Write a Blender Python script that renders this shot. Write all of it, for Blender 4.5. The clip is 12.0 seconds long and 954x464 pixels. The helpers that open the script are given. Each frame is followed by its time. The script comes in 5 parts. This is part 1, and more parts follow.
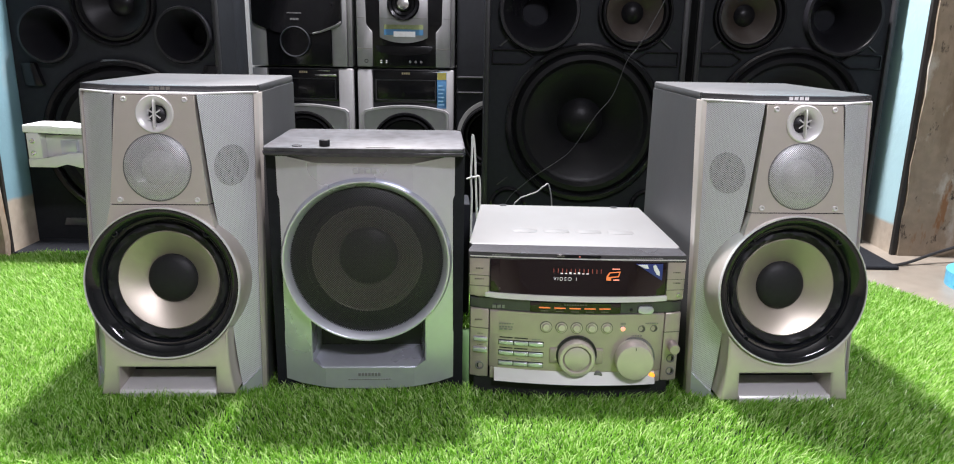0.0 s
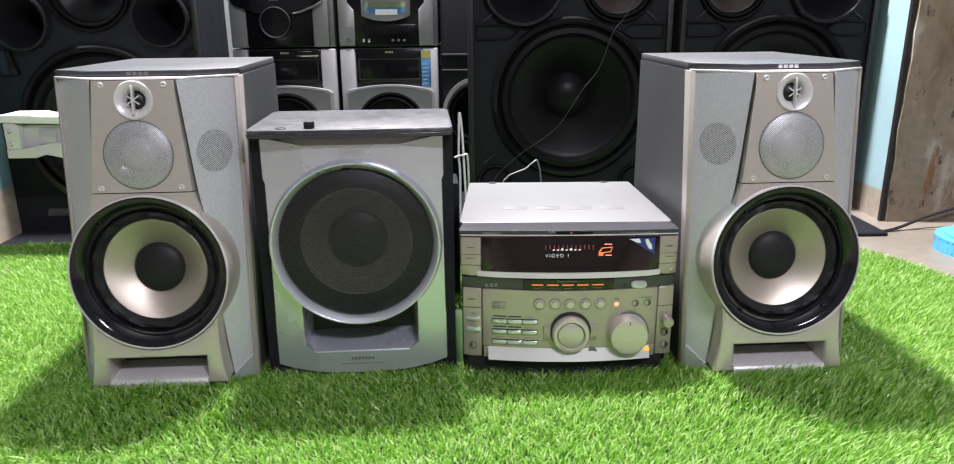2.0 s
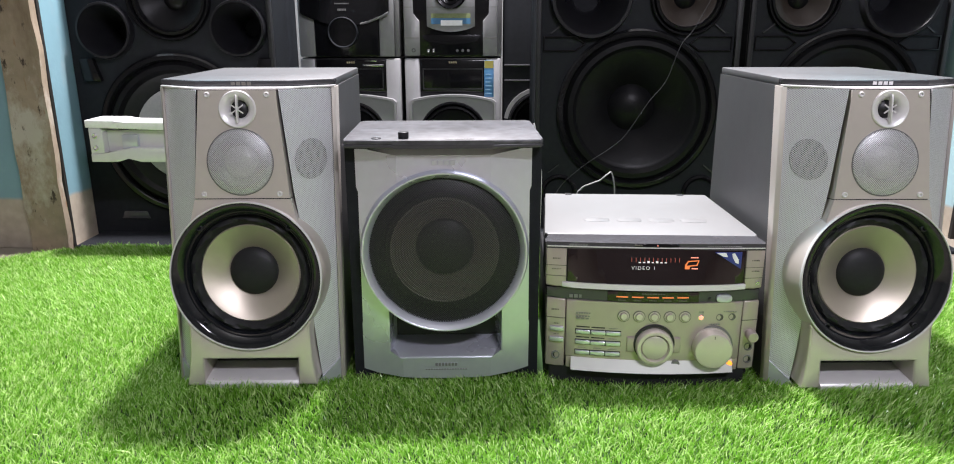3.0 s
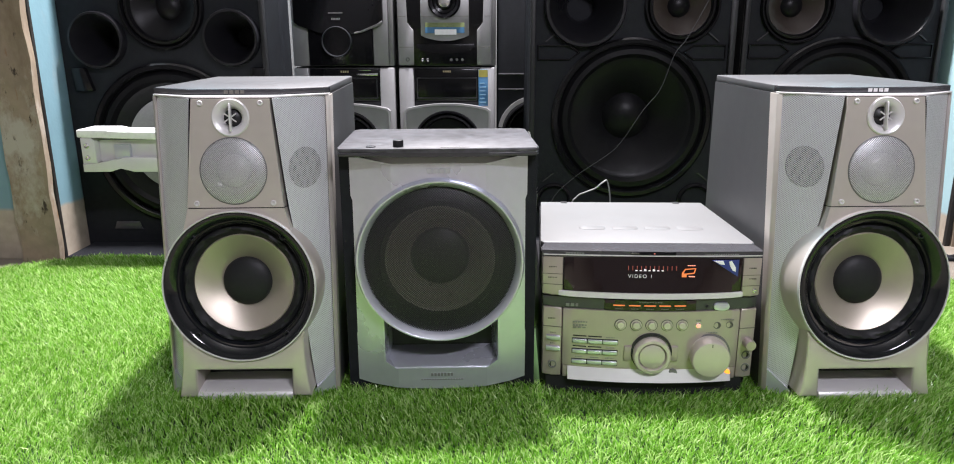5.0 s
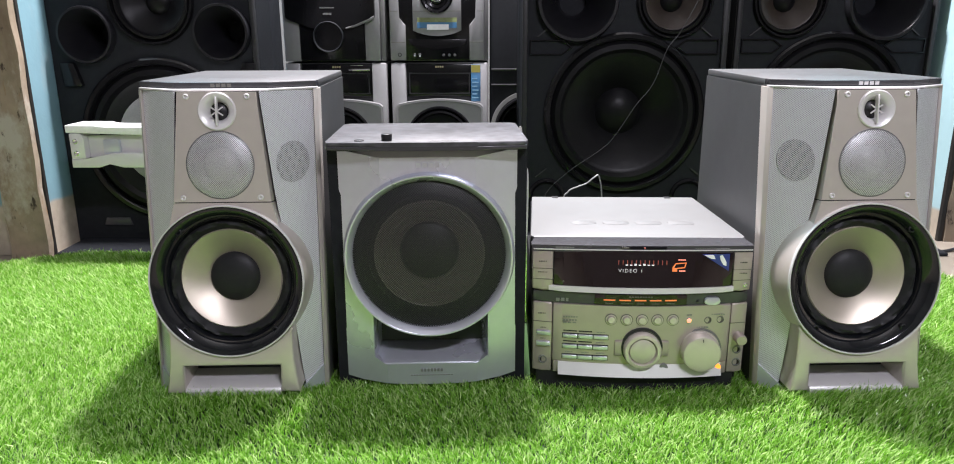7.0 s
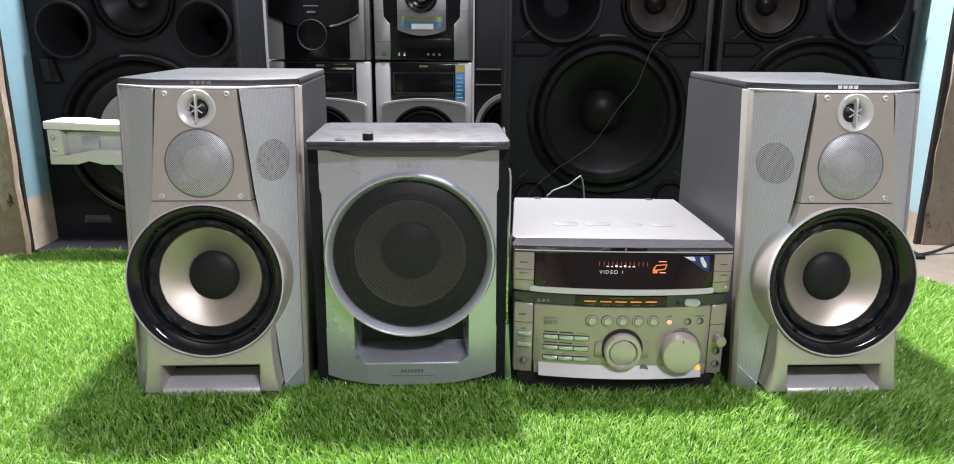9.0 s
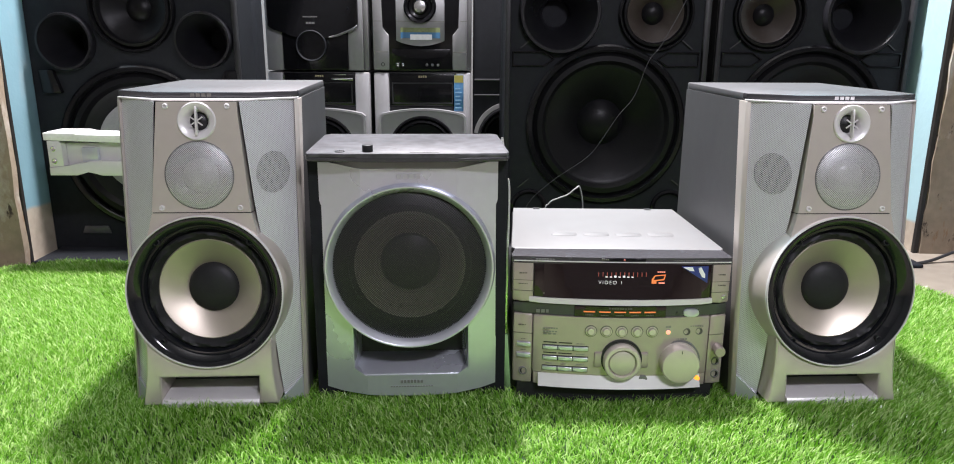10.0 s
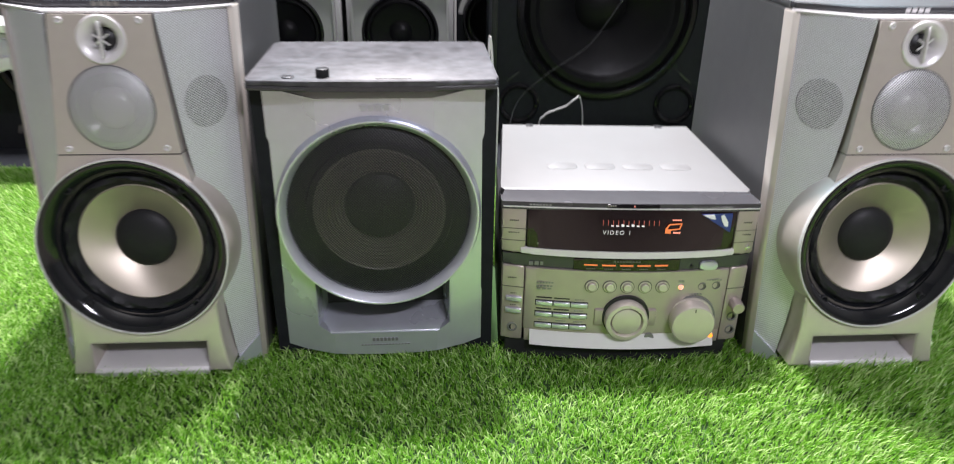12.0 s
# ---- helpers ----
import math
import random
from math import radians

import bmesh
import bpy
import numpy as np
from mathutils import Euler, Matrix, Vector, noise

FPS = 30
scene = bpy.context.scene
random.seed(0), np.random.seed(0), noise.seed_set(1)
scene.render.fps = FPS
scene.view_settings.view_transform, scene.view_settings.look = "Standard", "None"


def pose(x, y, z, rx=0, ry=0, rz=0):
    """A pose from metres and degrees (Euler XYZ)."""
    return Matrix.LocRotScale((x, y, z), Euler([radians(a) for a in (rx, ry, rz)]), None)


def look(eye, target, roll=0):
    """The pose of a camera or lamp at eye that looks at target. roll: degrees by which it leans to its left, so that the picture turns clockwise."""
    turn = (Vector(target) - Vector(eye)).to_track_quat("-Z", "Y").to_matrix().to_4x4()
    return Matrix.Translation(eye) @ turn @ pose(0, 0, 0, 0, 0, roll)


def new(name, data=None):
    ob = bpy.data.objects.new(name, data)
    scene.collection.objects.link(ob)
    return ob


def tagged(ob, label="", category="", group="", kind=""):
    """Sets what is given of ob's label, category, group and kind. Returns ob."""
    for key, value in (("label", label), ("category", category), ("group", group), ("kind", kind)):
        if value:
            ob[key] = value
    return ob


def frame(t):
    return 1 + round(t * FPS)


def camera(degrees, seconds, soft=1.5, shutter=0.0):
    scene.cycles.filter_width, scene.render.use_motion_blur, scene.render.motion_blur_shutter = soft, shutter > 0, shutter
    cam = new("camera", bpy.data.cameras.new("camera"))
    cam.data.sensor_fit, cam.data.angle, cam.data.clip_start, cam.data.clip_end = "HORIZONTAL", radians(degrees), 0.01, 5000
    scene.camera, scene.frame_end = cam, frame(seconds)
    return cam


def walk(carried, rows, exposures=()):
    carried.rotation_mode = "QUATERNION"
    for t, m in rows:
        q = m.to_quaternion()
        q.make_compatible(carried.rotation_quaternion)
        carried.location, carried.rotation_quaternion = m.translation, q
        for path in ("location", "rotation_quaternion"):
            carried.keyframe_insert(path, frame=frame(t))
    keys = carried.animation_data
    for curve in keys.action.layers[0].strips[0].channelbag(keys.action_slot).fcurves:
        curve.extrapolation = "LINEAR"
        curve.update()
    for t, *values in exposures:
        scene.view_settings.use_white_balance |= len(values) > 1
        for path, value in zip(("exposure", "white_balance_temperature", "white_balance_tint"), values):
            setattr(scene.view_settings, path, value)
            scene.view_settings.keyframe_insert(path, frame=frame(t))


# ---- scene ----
cam = camera(66.2, 12.0, 1.0, 0.5)
PATH = [
    (0, (-0.002, -0.003, 0.441), (0.003, 1.93, -0.072), 1.0),
    (0.5, (-0.001, 0.002, 0.441), (-0.001, 1.928, -0.097), 0.4),
    (1, (0.004, 0.006, 0.44), (0.021, 1.932, -0.099), 0.3),
    (1.5, (0.007, 0.01, 0.436), (0.04, 1.933, -0.113), 0.6),
    (2, (-0.004, 0.007, 0.439), (0.032, 1.924, -0.131), -0.5),
    (2.5, (-0.044, -0.003, 0.443), (-0.052, 1.907, -0.149), -0.6),
    (3, (-0.073, -0.005, 0.446), (-0.125, 1.917, -0.103), -0.1),
    (5, (-0.075, 0.001, 0.443), (-0.111, 1.931, -0.081), -0.2),
    (5.5, (-0.074, 0.003, 0.439), (-0.108, 1.931, -0.093), -0.1),
    (6, (-0.072, 0.004, 0.44), (-0.101, 1.93, -0.096), -0.1),
    (6.5, (-0.072, 0.003, 0.44), (-0.104, 1.931, -0.09), -0.2),
    (7, (-0.067, 0.006, 0.438), (-0.092, 1.934, -0.093), -0.2),
    (9, (-0.062, 0.008, 0.438), (-0.047, 1.937, -0.093), 0.5),
    (9.5, (-0.063, 0.006, 0.441), (-0.049, 1.937, -0.08), 0.5),
    (10, (-0.063, 0.006, 0.442), (-0.044, 1.94, -0.067), 0.4),
    (10.5, (-0.056, 0.01, 0.442), (-0.032, 1.938, -0.09), 0.7),
    (11, (-0.043, 0.04, 0.453), (0.021, 1.956, -0.116), 1.2),
    (11.5, (-0.022, 0.057, 0.484), (-0.007, 1.928, -0.222), 1.0),
    (11.7, (-0.044, 0.088, 0.489), (-0.005, 1.927, -0.297), 0.3),
    (11.8, (-0.058, 0.112, 0.483), (-0.006, 1.950, -0.306), 0.8),
    (11.9, (-0.062, 0.144, 0.478), (-0.003, 1.972, -0.335), 1.4),
    (12, (-0.058, 0.178, 0.484), (0.0, 1.979, -0.383), 0.9),
]
walk(cam, [(t, look(eye, target, roll)) for t, eye, target, roll in PATH])

# ---- light ----
world = bpy.data.worlds.new("World")
scene.world = world
world.use_nodes = True
world.node_tree.nodes["Background"].inputs[0].default_value = (0.8, 0.9, 1.0, 1)
world.node_tree.nodes["Background"].inputs[1].default_value = 0.3
scene.view_settings.exposure = 0.0


def lamp(name, kind, place, target, energy, colour, size, size_y=None):
    data = bpy.data.lights.new(name, kind)
    data.energy, data.color = energy, colour
    if kind == "AREA":
        data.shape = "RECTANGLE" if size_y else "DISK"
        data.size = size
        if size_y:
            data.size_y = size_y
    else:
        data.shadow_soft_size = size
    ob = new(name, data)
    ob.matrix_world = look(place, target)
    return ob


lamp("ceiling_bulb", "POINT", (-0.12, 1.71, 2.35), (0, 0.9, 0), 850, (1.0, 0.942, 0.99), 0.08)
lamp("front_tube", "AREA", (0.60, -0.70, 1.70), (0.0, 0.9, 0.15), 30, (0.99, 0.955, 1.10), 0.6, 0.10)


# ---- materials ----
def material(name, colour, rough=0.5, metal=0.0, vary=0.12, scale=30.0, bump=0.0, bump_scale=200.0, coat=0.0, spec=0.5):
    """A surface with mottling at two scales and a fine relief."""
    m = bpy.data.materials.new(name)
    m.use_nodes = True
    nt = m.node_tree
    b = nt.nodes["Principled BSDF"]
    b.inputs["Roughness"].default_value, b.inputs["Metallic"].default_value = rough, metal
    b.inputs["Coat Weight"].default_value, b.inputs["Specular IOR Level"].default_value = coat, spec
    co = nt.nodes.new("ShaderNodeTexCoord")
    big, fine = nt.nodes.new("ShaderNodeTexNoise"), nt.nodes.new("ShaderNodeTexNoise")
    big.inputs["Scale"].default_value, fine.inputs["Scale"].default_value = scale * 0.25, scale * 4
    big.inputs["Detail"].default_value, fine.inputs["Detail"].default_value = 5, 3
    add = nt.nodes.new("ShaderNodeMath")
    add.operation = "ADD"
    ramp = nt.nodes.new("ShaderNodeMapRange")
    ramp.inputs[1].default_value, ramp.inputs[2].default_value = 0.6, 1.4
    ramp.inputs[3].default_value, ramp.inputs[4].default_value = 1 - vary, 1 + vary
    hue = nt.nodes.new("ShaderNodeHueSaturation")
    hue.inputs["Color"].default_value = (*colour, 1)
    for n in (big, fine):
        nt.links.new(co.outputs["Object"], n.inputs["Vector"])
    nt.links.new(big.outputs["Fac"], add.inputs[0])
    nt.links.new(fine.outputs["Fac"], add.inputs[1])
    nt.links.new(add.outputs[0], ramp.inputs[0])
    nt.links.new(ramp.outputs[0], hue.inputs["Value"])
    nt.links.new(hue.outputs[0], b.inputs["Base Color"])
    rr = nt.nodes.new("ShaderNodeMapRange")
    rr.inputs[1].default_value, rr.inputs[2].default_value = 0.3, 0.7
    rr.inputs[3].default_value, rr.inputs[4].default_value = max(0.02, rough * 0.85), min(1, rough * 1.15)
    nt.links.new(big.outputs["Fac"], rr.inputs[0])
    nt.links.new(rr.outputs[0], b.inputs["Roughness"])
    if bump:
        grain, bm = nt.nodes.new("ShaderNodeTexNoise"), nt.nodes.new("ShaderNodeBump")
        grain.inputs["Scale"].default_value, grain.inputs["Detail"].default_value = bump_scale, 4
        bm.inputs["Strength"].default_value, bm.inputs["Distance"].default_value = bump, 0.001
        nt.links.new(co.outputs["Object"], grain.inputs["Vector"])
        nt.links.new(grain.outputs["Fac"], bm.inputs["Height"])
        nt.links.new(bm.outputs[0], b.inputs["Normal"])
    return m


SILVER = material("silver_paint", (0.575, 0.595, 0.66), 0.30, 0.62, 0.04, 20)
CHAMPAGNE = material("champagne_paint", (0.545, 0.502, 0.458), 0.33, 0.42, 0.04, 20)
FACE = material("champagne_face", (0.405, 0.352, 0.325), 0.34, 0.42, 0.04, 20)
DULLSILVER = material("dull_silver_paint", (0.25, 0.25, 0.255), 0.42, 0.3, 0.06, 20)
PEWTER = material("pewter_paint", (0.078, 0.078, 0.08), 0.5, 0.15, 0.10, 16, 0.1, 400, 0, 0.4)
TOPWHITE = material("white_silver_plate", (0.145, 0.147, 0.145), 0.55, 0.1, 0.04, 10)
DUSTY = material("dusty_grey_top", (0.062, 0.062, 0.068), 0.5, 0.0, 0.75, 18, 0.1, 300, 0, 0.4)
BLACK = material("black_plastic", (0.019, 0.0195, 0.021), 0.42, 0.0, 0.2, 20, 0, 200, 0, 0.3)
GLOSS = material("gloss_black", (0.006, 0.006, 0.007), 0.16, 0.0, 0.1, 20, 0, 200, 0, 0.25)
HORN = material("satin_black_horn", (0.010, 0.010, 0.012), 0.3, 0.0, 0.1, 20, 0, 200, 0, 0.38)
BEZEL = material("bezel_black", (0.007, 0.008, 0.010), 0.10, 0.0, 0.1, 20, 0, 200, 0, 0.5)
RUBBER = material("black_rubber", (0.015, 0.0155, 0.017), 0.5, 0.0, 0.2, 60, 0, 200, 0, 0.22)
VINYL = material("black_vinyl", (0.0125, 0.0138, 0.0165), 0.6, 0.0, 0.25, 20, 0.4, 500, 0, 0.12)
BAND = material("dark_grey_gloss", (0.042, 0.042, 0.046), 0.26, 0.0, 0.1, 20)
GREY = material("mid_grey_plastic", (0.16, 0.16, 0.16), 0.4, 0.1, 0.1, 20)
CHROME = material("bright_metal", (0.75, 0.75, 0.74), 0.22, 1.0, 0.03, 20)
LIP = material("silver_lip", (0.62, 0.61, 0.61), 0.34, 0.15, 0.03, 20)
PAPER = material("grey_cone_paper", (0.36, 0.36, 0.37), 0.2, 0.0, 0.1, 60)
DARKCONE = material("dark_cone_paper", (0.006, 0.006, 0.007), 0.38, 0.0, 0.2, 60, 0.9, 34, 0, 0.16)
BRASSCONE = material("brassy_cone", (0.034, 0.026, 0.021), 0.4, 0.2, 0.15, 60)
CABLEGREY = material("pale_grey_cable", (0.26, 0.26, 0.255), 0.45)
WHITECABLE = material("white_cable", (0.7, 0.69, 0.66), 0.45)
BLUEPLASTIC = material("sky_blue_plastic", (0.10, 0.42, 0.62), 0.35)
INK = material("faint_print", (0.11, 0.105, 0.09), 0.5)
GOLDINK = material("gold_print", (0.35, 0.30, 0.18), 0.5)
WHITEINK = material("white_print", (0.8, 0.8, 0.8), 0.4)
YELLOW = material("yellow_print", (0.26, 0.23, 0.05), 0.4)
STICKERBLUE = material("blue_print", (0.05, 0.15, 0.28), 0.35)
NAVY = material("navy_print", (0.02, 0.035, 0.20), 0.3)
TILE = material("beige_floor_tile", (0.21, 0.185, 0.15), 0.35, 0, 0.2, 8)
GROUT = material("tile_grout", (0.16, 0.14, 0.11), 0.9, 0, 0.2, 40)
BACKING = material("mat_backing", (0.02, 0.06, 0.01), 0.9)
PLASTER = material("grey_plaster", (0.18, 0.18, 0.175), 0.8, 0, 0.1, 6, 0.2, 60)
ENGRAVED = material("engraved_silver", (0.22, 0.22, 0.225), 0.4, 0.3, 0.05, 20)
STEEL = material("dark_steel_channel", (0.02, 0.018, 0.016), 0.6, 0.3, 0.4, 30, 0.5, 90)


def links(m):
    nt = m.node_tree
    return nt, nt.nodes, nt.links, nt.nodes["Principled BSDF"]


def stained(name, colours, cover, rough, upper=None, split=0.0):
    """Masonry with blotches and drips; upper: another paint above the height split."""
    m = material(name, colours[0], rough, 0, 0.22, 12, 0.7, 70)
    nt, nodes, wire, b = links(m)
    base = b.inputs["Base Color"].links[0].from_socket
    co = nodes.new("ShaderNodeTexCoord")
    if upper:
        sep, mix = nodes.new("ShaderNodeSeparateXYZ"), nodes.new("ShaderNodeMix")
        wob = nodes.new("ShaderNodeTexNoise")
        wob.inputs["Scale"].default_value = 9
        add, step = nodes.new("ShaderNodeMath"), nodes.new("ShaderNodeMapRange")
        add.operation = "MULTIPLY_ADD"
        add.inputs[1].default_value = 0.02
        wire.new(co.outputs["Object"], sep.inputs[0])
        wire.new(co.outputs["Object"], wob.inputs["Vector"])
        wire.new(wob.outputs["Fac"], add.inputs[0])
        wire.new(sep.outputs["Z"], add.inputs[2])
        step.inputs[1].default_value, step.inputs[2].default_value = split + 0.004, split + 0.012
        wire.new(add.outputs[0], step.inputs[0])
        mix.data_type = "RGBA"
        tone = nodes.new("ShaderNodeTexNoise")
        tone.inputs["Scale"].default_value, tone.inputs["Detail"].default_value = 5, 6
        hue = nodes.new("ShaderNodeHueSaturation")
        hue.inputs["Color"].default_value = (*upper, 1)
        rng = nodes.new("ShaderNodeMapRange")
        rng.inputs[3].default_value, rng.inputs[4].default_value = 0.8, 1.2
        wire.new(tone.outputs["Fac"], rng.inputs[0])
        wire.new(co.outputs["Object"], tone.inputs["Vector"])
        wire.new(rng.outputs[0], hue.inputs["Value"])
        wire.new(step.outputs[0], mix.inputs[0])
        wire.new(base, mix.inputs[6])
        wire.new(hue.outputs[0], mix.inputs[7])
        base = mix.outputs[2]
    for colour, scale, lo, hi, stretch in cover:
        mp, n, r, mix = nodes.new("ShaderNodeMapping"), nodes.new("ShaderNodeTexNoise"), nodes.new("ShaderNodeMapRange"), nodes.new("ShaderNodeMix")
        mp.inputs["Scale"].default_value = (1, 1, stretch)
        mp.inputs["Location"].default_value = (scale * 0.37, 1.7, scale * 0.11)
        n.inputs["Scale"].default_value, n.inputs["Detail"].default_value = scale, 8
        n.inputs["Roughness"].default_value = 0.65
        r.inputs[1].default_value, r.inputs[2].default_value = lo, hi
        mix.data_type = "RGBA"
        mix.inputs[7].default_value = (*colour, 1)
        wire.new(co.outputs["Object"], mp.inputs[0])
        wire.new(mp.outputs[0], n.inputs["Vector"])
        wire.new(n.outputs["Fac"], r.inputs[0])
        wire.new(r.outputs[0], mix.inputs[0])
        wire.new(base, mix.inputs[6])
        base = mix.outputs[2]
    wire.new(base, b.inputs["Base Color"])
    return m


CONCRETE = stained("worn_concrete", [(0.225, 0.178, 0.128)], [((0.15, 0.11, 0.07), 11, 0.50, 0.66, 0.35), ((0.36, 0.33, 0.28), 7, 0.54, 0.62, 0.6), ((0.04, 0.028, 0.02), 34, 0.60, 0.66, 0.5), ((0.20, 0.10, 0.045), 18, 0.61, 0.67, 0.3)], 0.85)
# one blue paint: first darkened for the speaker's shadow, second lightened as lit
BLUESHADED = stained("blue_wall_paint_shaded", [(0.33, 0.285, 0.225)], [((0.22, 0.25, 0.25), 9, 0.62, 0.8, 0.4)], 0.6, (0.14, 0.25, 0.29), 0.09)
BLUELIT = stained("blue_wall_paint_lit_low_foot", [(0.33, 0.285, 0.225)], [((0.22, 0.25, 0.25), 9, 0.62, 0.8, 0.4)], 0.6, (0.30, 0.45, 0.48), 0.045)


def perforated(name, colour, hole, pitch, size, metal=0.3, rough=0.4, clear=0.0):
    """Sheet with a staggered lattice of small round holes in the object's xz plane; clear: how far the holes show what is behind."""
    m = material(name, colour, rough, metal, 0.04, 20)
    nt, nodes, wire, b = links(m)
    base = b.inputs["Base Color"].links[0].from_socket
    co, mp, vo, r, mix = (nodes.new("ShaderNode" + k) for k in ("TexCoord", "Mapping", "TexVoronoi", "MapRange", "Mix"))
    mp.inputs["Rotation"].default_value = (radians(90), 0, 0)
    spin = nodes.new("ShaderNodeMapping")
    spin.inputs["Rotation"].default_value = (0, 0, radians(45))
    vo.voronoi_dimensions = "2D"
    vo.inputs["Scale"].default_value, vo.inputs["Randomness"].default_value = 1 / pitch, 0
    r.inputs[1].default_value, r.inputs[2].default_value = size + 0.08, size - 0.08
    mix.data_type = "RGBA"
    mix.inputs[7].default_value = (*hole, 1)
    wire.new(co.outputs["Object"], mp.inputs[0])
    wire.new(mp.outputs[0], spin.inputs[0])
    wire.new(spin.outputs[0], vo.inputs["Vector"])
    wire.new(vo.outputs["Distance"], r.inputs[0])
    wire.new(r.outputs[0], mix.inputs[0])
    wire.new(base, mix.inputs[6])
    wire.new(mix.outputs[2], b.inputs["Base Color"])
    bump = nodes.new("ShaderNodeBump")
    bump.invert = True
    bump.inputs["Strength"].default_value, bump.inputs["Distance"].default_value = 0.2, 0.0006
    wire.new(r.outputs[0], bump.inputs["Height"])
    wire.new(bump.outputs[0], b.inputs["Normal"])
    if clear:
        tr, ms, mul = nodes.new("ShaderNodeBsdfTransparent"), nodes.new("ShaderNodeMixShader"), nodes.new("ShaderNodeMath")
        mul.operation = "MULTIPLY"
        mul.inputs[1].default_value = clear
        wire.new(r.outputs[0], mul.inputs[0])
        wire.new(mul.outputs[0], ms.inputs[0])
        wire.new(b.outputs[0], ms.inputs[1])
        wire.new(tr.outputs[0], ms.inputs[2])
        wire.new(ms.outputs[0], nodes["Material Output"].inputs[0])
    return m


GRILLE = perforated("silver_perforated_sheet", (0.62, 0.635, 0.67), (0.33, 0.335, 0.35), 0.0018, 0.31)
GRILLEOPEN = perforated("open_perforated_sheet", (0.60, 0.61, 0.64), (0.10, 0.10, 0.11), 0.0018, 0.38)
MIDGRILLE = perforated("fine_silver_mesh", (0.56, 0.57, 0.58), (0.30, 0.30, 0.31), 0.0017, 0.40, 0.3, 0.4, 0.7)
SUBGRILLE = perforated("black_steel_mesh", (0.034, 0.034, 0.037), (0.004, 0.004, 0.004), 0.0022, 0.38, 0.2, 0.4, 1.0)


def spun(name, colour, rough):
    """Metal with a round brush finish about the object's y axis."""
    m = material(name, colour, rough, 0.65, 0.03, 20)
    nt, nodes, wire, b = links(m)
    t = nodes.new("ShaderNodeTangent")
    t.direction_type, t.axis = "RADIAL", "Y"
    b.inputs["Anisotropic"].default_value = 0.8
    wire.new(t.outputs[0], b.inputs["Tangent"])
    return m


CONE = spun("champagne_spun_metal", (0.47, 0.42, 0.35), 0.40)
KNOBFACE = material("satin_knob_face", (0.56, 0.515, 0.46), 0.34, 0.35, 0.04, 20)


def glow(name, colour, strength):
    m = bpy.data.materials.new(name)
    m.use_nodes = True
    b = m.node_tree.nodes["Principled BSDF"]
    b.inputs["Base Color"].default_value = (*colour, 1)
    b.inputs["Emission Color"].default_value = (*colour, 1)
    b.inputs["Emission Strength"].default_value = strength
    return m


WHITEGLOW = glow("display_white", (0.80, 0.80, 0.82), 0.42)
REDGLOW = glow("display_dim_red", (0.35, 0.08, 0.06), 0.35)
ORANGEGLOW = glow("orange_led", (0.85, 0.22, 0.07), 0.42)
AMBERGLOW = glow("amber_led", (1.0, 0.30, 0.03), 1.6)
PINKGLOW = glow("red_led", (1.0, 0.35, 0.25), 1.0)
LENS = material("display_window", (0.012, 0.006, 0.007), 0.06, 0.0, 0.05, 20)


def grass_material():
    m = bpy.data.materials.new("artificial_grass")
    m.use_nodes = True
    nt, nodes, wire, b = links(m)
    geo, ramp = nodes.new("ShaderNodeNewGeometry"), nodes.new("ShaderNodeValToRGB")
    ramp.color_ramp.elements[0].color = (0.11, 0.295, 0.016, 1)
    ramp.color_ramp.elements[1].color = (0.78, 0.94, 0.46, 1)
    mid = ramp.color_ramp.elements.new(0.55)
    mid.color = (0.32, 0.60, 0.095, 1)
    wire.new(geo.outputs["Random Per Island"], ramp.inputs[0])
    wire.new(ramp.outputs[0], b.inputs["Base Color"])
    b.inputs["Roughness"].default_value = 0.27
    b.inputs["Specular IOR Level"].default_value = 0.6
    tr, ms = nodes.new("ShaderNodeBsdfTranslucent"), nodes.new("ShaderNodeMixShader")
    ms.inputs[0].default_value = 0.38
    wire.new(ramp.outputs[0], tr.inputs[0])
    wire.new(b.outputs[0], ms.inputs[1])
    wire.new(tr.outputs[0], ms.inputs[2])
    wire.new(ms.outputs[0], nodes["Material Output"].inputs[0])
    return m


GRASS = grass_material()


# ---- mesh helpers ----
def part(name, bm, mat, parent=None, label="", smooth=0.6):
    """One bmesh as one mesh object, under a thing or under a part."""
    me = bpy.data.meshes.new(name)
    bmesh.ops.recalc_face_normals(bm, faces=bm.faces)
    bm.to_mesh(me)
    bm.free()
    me.materials.append(mat)
    if smooth:
        me.polygons.foreach_set("use_smooth", [True] * len(me.polygons))
        me.set_sharp_from_angle(angle=smooth)
    ob = new(name, me)
    ob.parent = parent
    if label:
        ob["label"] = label
    return ob


def box(x0, x1, y0, y1, z0, z1, bevel=0.0, seg=2, bm=None):
    """A box between the given limits, with rounded edges."""
    bm = bm or bmesh.new()
    m = Matrix.LocRotScale(((x0 + x1) / 2, (y0 + y1) / 2, (z0 + z1) / 2), None, (x1 - x0, y1 - y0, z1 - z0))
    made = bmesh.ops.create_cube(bm, size=1, matrix=m)
    if bevel:
        edges = list({e for v in made["verts"] for e in v.link_edges})
        bmesh.ops.bevel(bm, geom=edges, offset=bevel, segments=seg, affect="EDGES", profile=0.5)
    return bm


